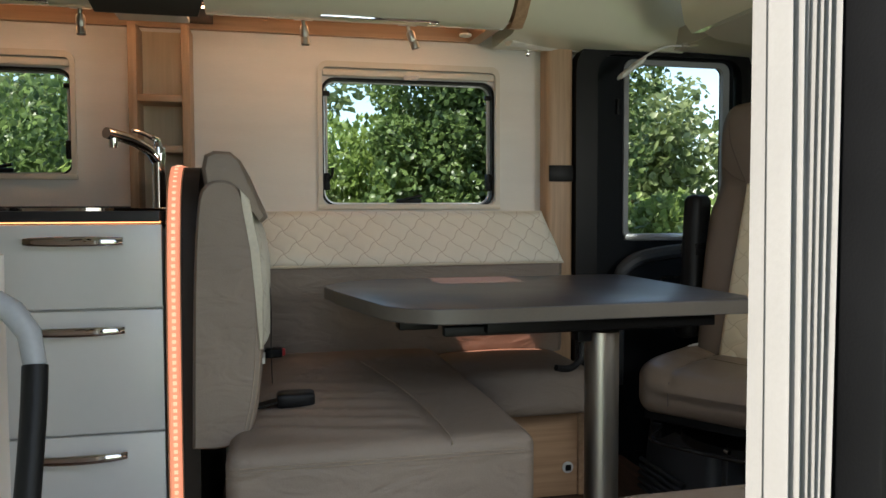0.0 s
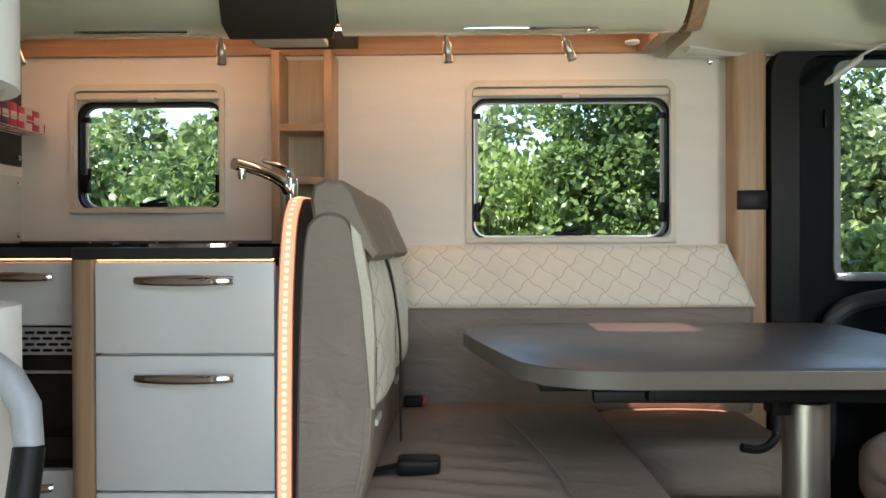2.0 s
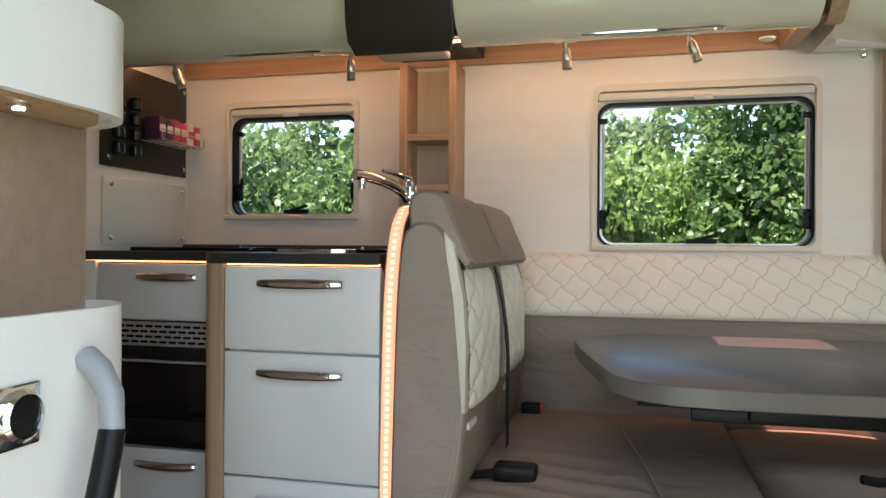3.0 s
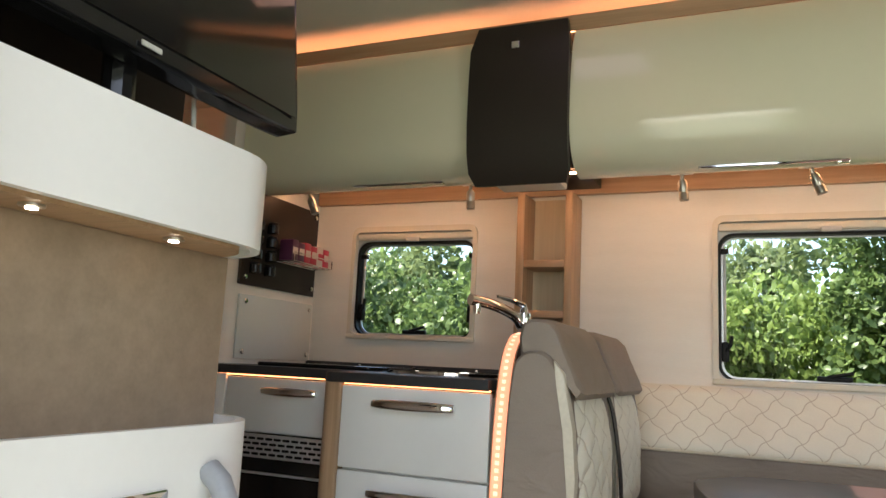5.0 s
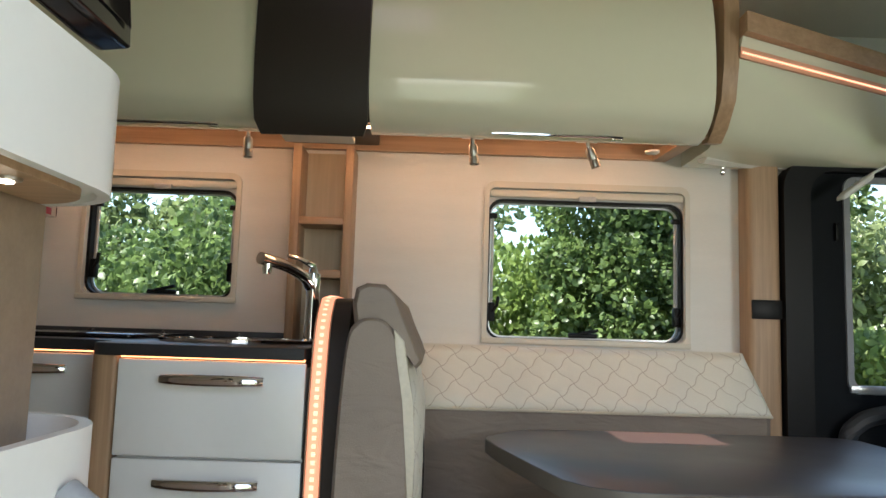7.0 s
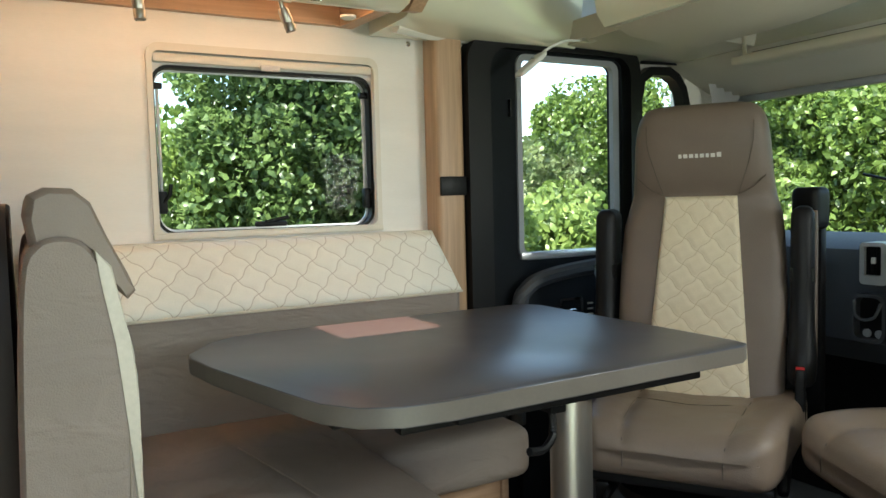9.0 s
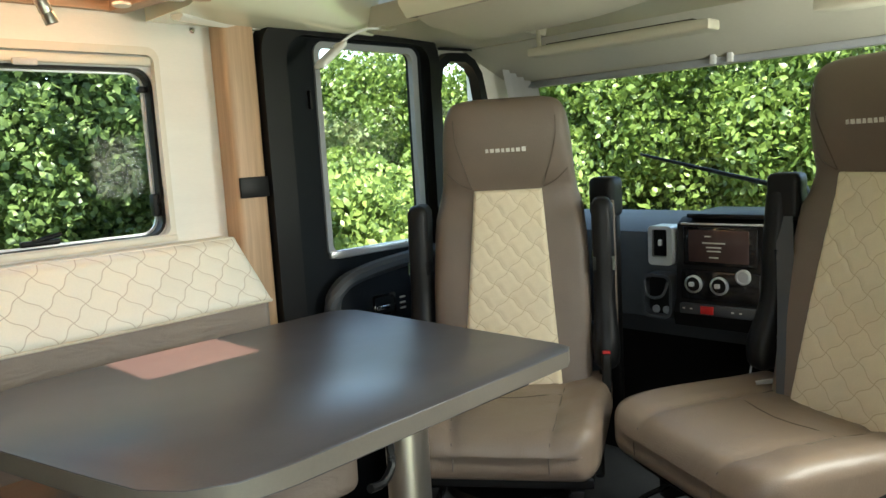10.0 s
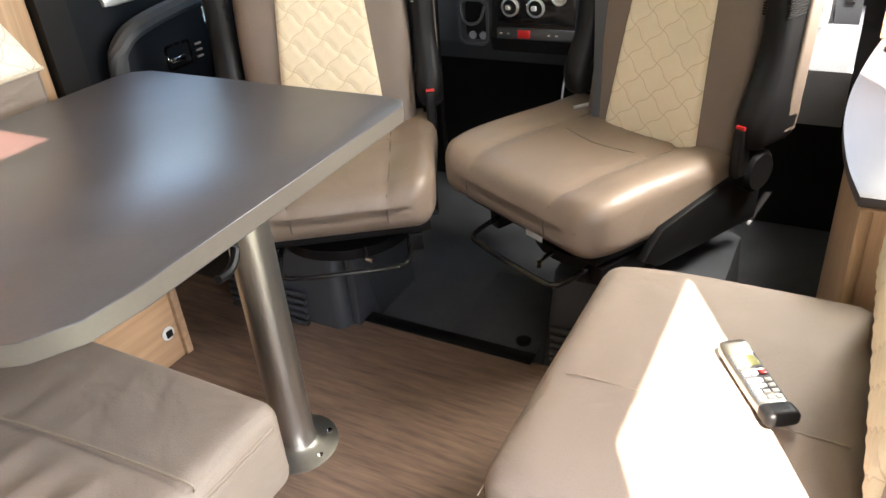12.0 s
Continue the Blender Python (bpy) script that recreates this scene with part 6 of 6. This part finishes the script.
def handset():
    r = thing("cordless_handset", (1.05, 0.936, 0.488), "silver and black cordless handset lying on the seat", "handset", rz=212.5)
    # length along local x, head at negative x
    part("shell", rbox((-0.092, -0.026, 0.0), (0.092, 0.026, 0.024), 0.011, 10, lambda p: Vector((p.x, p.y * (1 - 0.06 * math.cos(p.x * 16)), p.z + 0.006 * (p.x / 0.09) ** 2))), M_NICKEL, r, "silver casing")
    part("base_shell", rbox((0.055, -0.0265, -0.001), (0.0935, 0.0265, 0.026), 0.011, 8, lambda p: Vector((p.x, p.y, p.z + 0.0062 * (p.x / 0.09) ** 2))), M_BLACK, r, "black lower end")
    part("key_field", box((-0.015, -0.021, 0.0235), (0.062, 0.021, 0.0250), 0.001), M_DASH, r)
    part("screen_bezel", box((-0.056, -0.021, 0.0238), (-0.020, 0.021, 0.0256), 0.001), M_DASH, r)
    part("screen", box((-0.051, -0.017, 0.0256), (-0.025, 0.017, 0.0262)), mat("lcd_green", (0.42, 0.40, 0.12), 0.3), r, "olive display")
    part("earpiece", box((-0.080, -0.008, 0.0262), (-0.074, 0.008, 0.0275)), M_BLACK, r)
    for i in range(4):
        for j in range(3):
            part("key", box((0.006 + 0.0125 * i, -0.018 + 0.0130 * j, 0.0249), (0.014 + 0.0125 * i, -0.008 + 0.0130 * j, 0.0275), 0.001), M_PAPER, r)
    for j, m in ((0, M_LABEL), (1, M_PAPER), (2, M_RED)):
        part("soft_key", box((-0.012, -0.018 + 0.013 * j, 0.0249), (-0.003, -0.008 + 0.013 * j, 0.0275), 0.001), m, r)


handset()


# ---- entrance frame and insect screen ----
def entrance():
    f = thing("entrance_frame", (0.25, NEAR, 0), "white and black frame of the entrance door", "door frame", kind="structure")
    o = Vector(f.location)
    part("front_jamb", box(Vector((0.735, 0.585, -0.02)) - o, Vector((0.80, 0.66, 1.95)) - o, 0.004), M_LIGHTG, f, "pale aluminium jamb")
    part("black_channel", box(Vector((0.708, 0.605, -0.02)) - o, Vector((0.7345, 0.705, 1.95)) - o, 0.004), M_BLACK, f)
    part("seal", tube([Vector((0.735, 0.580, -0.02)) - o, Vector((0.735, 0.580, 1.95)) - o], 0.010, 10), M_BLACK, f)
    part("outer_post", box(Vector((0.748, 0.50, -0.1)) - o, Vector((0.86, 0.580, 2.0)) - o, 0.008), M_SHELL, f)
    part("rear_jamb", box(Vector((-0.19, 0.582, -0.02)) - o, Vector((-0.040, 0.612, 2.0)) - o, 0.008), M_GREY, f, "grey metal jamb")
    h = part("hinge", box(Vector((0.690, 0.592, 0.44)) - o, Vector((0.712, 0.612, 0.62)) - o, 0.003), M_BLACK, f)
    for k in range(4):
        part("hinge_pin", tube([Vector((0.688, 0.602, 0.46 + 0.04 * k)) - o, Vector((0.688, 0.602, 0.485 + 0.04 * k)) - o], 0.007, 8), M_GREY, h)
    p = thing("insect_screen", (0.66, 0.68, 0), "white pleated insect screen gathered at the doorway", "screen")
    o = Vector(p.location)
    n = 60
    for k in range(3):
        a, b = 0.633 + 0.0255 * k, 0.6585 + 0.0255 * k
        loops = []
        for z in np.linspace(0.012, 1.92, 12):
            fr = []
            for i in range(29):
                t = i / 28
                x = a + (b - a) * t + 0.0025 * math.sin(3.1 * z + 2 * k)
                fr.append(Vector((x, 0.668 + 0.019 * math.sin(2 * math.pi * t * (2 + k % 2) + 1.7 * k + 0.5) + 0.004 * k, z)) - o)
            loops.append(fr + [Vector((b, 0.70, z)) - o, Vector((a, 0.70, z)) - o])
        part("fold", loft(loops), M_PLEAT, p)


entrance()


# ---- outside ----
def leaves(name, n, place, size, material, label, category, upright=0.3, seed=1, kind="stuff"):
    """n folded leaves, four triangles each; place(rng, n) gives their points."""
    rng = np.random.default_rng(seed)
    c = place(rng, n)
    n = len(c)
    d = rng.normal(size=(n, 3))
    d[:, 2] += upright
    d /= np.linalg.norm(d, axis=1)[:, None]
    e = rng.normal(size=(n, 3))
    e -= (e * d).sum(1)[:, None] * d
    e /= np.linalg.norm(e, axis=1)[:, None]
    nn = np.cross(d, e)
    L = (size * rng.uniform(0.6, 1.35, n))[:, None]
    W = L * 0.27
    base, tip = c - d * L / 2, c + d * L / 2 - nn * L * 0.12
    mid, lo = c + nn * L * 0.06, c - d * L * 0.12
    v = np.stack([base, lo + e * W, c + d * L * 0.15 + e * W * 0.85, tip, c + d * L * 0.15 - e * W * 0.85, lo - e * W, mid], 1).reshape(-1, 3)
    tri = np.array([[0, 6, 1], [1, 6, 2], [2, 6, 3], [3, 6, 4], [4, 6, 5], [5, 6, 0]])
    f = (tri[None] + 7 * np.arange(n)[:, None, None]).reshape(-1, 3)
    me = bpy.data.meshes.new(name)
    me.vertices.add(len(v))
    me.vertices.foreach_set("co", v.ravel())
    me.loops.add(len(f) * 3)
    me.loops.foreach_set("vertex_index", f.ravel())
    me.polygons.add(len(f))
    me.polygons.foreach_set("loop_start", np.arange(len(f)) * 3)
    me.polygons.foreach_set("use_smooth", np.ones(len(f), bool))
    me.update()
    me.materials.append(material)
    return tagged(new(name, me), label, category, "", kind)


def lumps(x0, x1, y0, y1, z0, top, rough=0.35, step=0.55, seed=3):
    """Leaf places on the skin of a ragged hedge: clumps of uneven size."""
    r = np.random.default_rng(seed)
    area = (x1 - x0 + y1 - y0)
    k = int(area / step * (top - z0) / step * 2.2) + 4
    cen = np.stack([r.uniform(x0, x1, k), r.uniform(y0, y1, k), z0 + (top - z0) * r.uniform(0, 1, k) ** 0.8], 1)
    rad = r.uniform(0.5, 1.3, k) * rough

    def place(rng, n):
        i = rng.integers(0, k, n)
        d = rng.normal(size=(n, 3))
        d /= np.linalg.norm(d, axis=1)[:, None]
        return cen[i] + d * (rad[i] * rng.uniform(0.55, 1.08, n) ** 0.5)[:, None] * np.array([1, 1, 0.9])
    return place


GZ = -0.62
solid("ground", box((-60, -60, GZ - 0.3), (60, 90, GZ)), M_GRASS, "sunlit mown lawn", "ground", "structure")
solid("mulch_bed", prism([(3.5, 4.2), (8.4, 3.2), (8.8, 2.0), (10.5, 1.8), (17.5, 1.4), (19.0, -0.2), (30.5, -2.0), (31.0, -25.0), (35, -25.0), (35, 8.0), (14, 7.0), (-9, 9.0), (-9, 4.2)], GZ, GZ + 0.03, "z"), M_SOIL, "brown mulch bed along the hedge", "bed", "structure")
# far-side hedge, close to the windows
leaves("broadleaf_hedge", 84000, lumps(1.0, 2.7, 5.0, 6.2, GZ, 2.4, 0.34, 0.42, 3), 0.056, M_LEAF, "dense broadleaf hedge beside the motorhome", "hedge", 0.1, 3)
leaves("laurel_hedge", 52000, lumps(-1.0, 1.5, 5.3, 6.6, GZ, 1.50, 0.29, 0.42, 5), 0.066, M_LEAF_L, "bright green laurel hedge beside the motorhome", "hedge", 1.3, 5)
leaves("laurel_hedge", 46000, lumps(-4.6, -1.0, 5.3, 6.8, GZ, 1.85, 0.30, 0.5, 6), 0.070, M_LEAF, "tall green laurel hedge beside the motorhome", "hedge", 0.8, 6)
leaves("garden_shrub", 20000, lumps(2.7, 7.0, 5.4, 6.8, GZ, 0.95, 0.35, 0.5, 8), 0.09, M_LEAF_L, "light green shrub beyond the cab door", "shrub", 0.6, 8)
# plain box added behind the leaves; its dark colour stands in for shade
solid("hedge_inner_shade", box((-5.0, 6.35, GZ), (7.0, 6.7, 0.75)), M_DEEP, "dark green box standing in for the shade inside the hedge", "hedge", "stuff")
# hedge in front of the windscreen
leaves("front_hedge", 95000, lumps(9.4, 11.2, 3.0, 13.0, GZ, 2.9, 0.62, 0.8, 11), 0.115, M_LEAF_F, "tall green hedge in front of the motorhome", "hedge", 0.3, 11)
leaves("front_hedge", 42000, lumps(20.0, 22.5, 1.2, 9.0, GZ, 4.2, 0.75, 1.0, 14), 0.20, M_LEAF_F, "tall green hedge across the lawn", "hedge", 0.3, 14)
leaves("front_hedge", 26000, lumps(32.0, 34.5, -24.0, 3.0, GZ, 2.6, 0.8, 1.2, 12), 0.30, M_LEAF_F, "green hedge at the edge of the lawn", "hedge", 0.3, 12)
# same added box for the front hedge, shade put into its colour
solid("hedge_inner_shade", box((11.0, 3.4, GZ), (11.6, 14.0, 1.2)), M_DEEP, "dark green box standing in for the shade inside the front hedge", "hedge", "stuff")


def tree(x, y, h, r, seed, n=7000, size=0.26):
    rng = random.Random(seed)
    t = thing("tree", (x, y, GZ), "green leafy garden tree behind the hedge", "tree", "garden trees")
    bm = tube(curve_pts([(0, 0, 0), (0.1, 0.05, h * 0.3), (0.0, 0.15, h * 0.6), (0.1, 0.1, h * 0.9)], 5), [0.22 - 0.2 * i / 15 for i in range(16)], 10)
    for k in range(9):
        a, z = rng.uniform(0, 6.28), h * rng.uniform(0.3, 0.75)
        q = Vector((math.cos(a), math.sin(a), 0.55)) * r * rng.uniform(0.55, 0.9)
        tube([(0.05, 0.1, z), Vector((0.05, 0.1, z)) + q * 0.5 + Vector((0, 0, 0.1)), Vector((0.05, 0.1, z)) + q], [0.07, 0.045, 0.015], 6, bm)
    part("trunk", bm, M_TWIG, t)
    g = np.random.default_rng(seed)
    k = 26
    cen = g.normal(size=(k, 3)) * np.array([r * 0.48, r * 0.48, h * 0.2]) + np.array([0, 0, h * 0.66])
    rad = g.uniform(0.22, 0.45, k) * r

    def place(rg, m):
        i = rg.integers(0, k, m)
        d = rg.normal(size=(m, 3))
        d /= np.linalg.norm(d, axis=1)[:, None]
        return cen[i] + d * (rad[i] * rg.uniform(0.3, 1.0, m) ** 0.5)[:, None]
    c = leaves("crown", n, place, size, M_LEAF_T, "", "", 0.0, seed, "")
    c.parent = t


tree(-9.0, 19.0, 4.9, 2.8, 31)
tree(-4.6, 21.0, 5.0, 2.8, 32)
tree(-0.5, 20.0, 4.6, 2.4, 38)
tree(9.0, 18.5, 4.3, 2.7, 33)
tree(15.5, 19.0, 4.0, 2.5, 34)
tree(17.5, 6.8, 6.6, 3.1, 35)
tree(18.5, 9.0, 6.2, 3.0, 36)
tree(24.0, -6.0, 5.5, 3.0, 37)
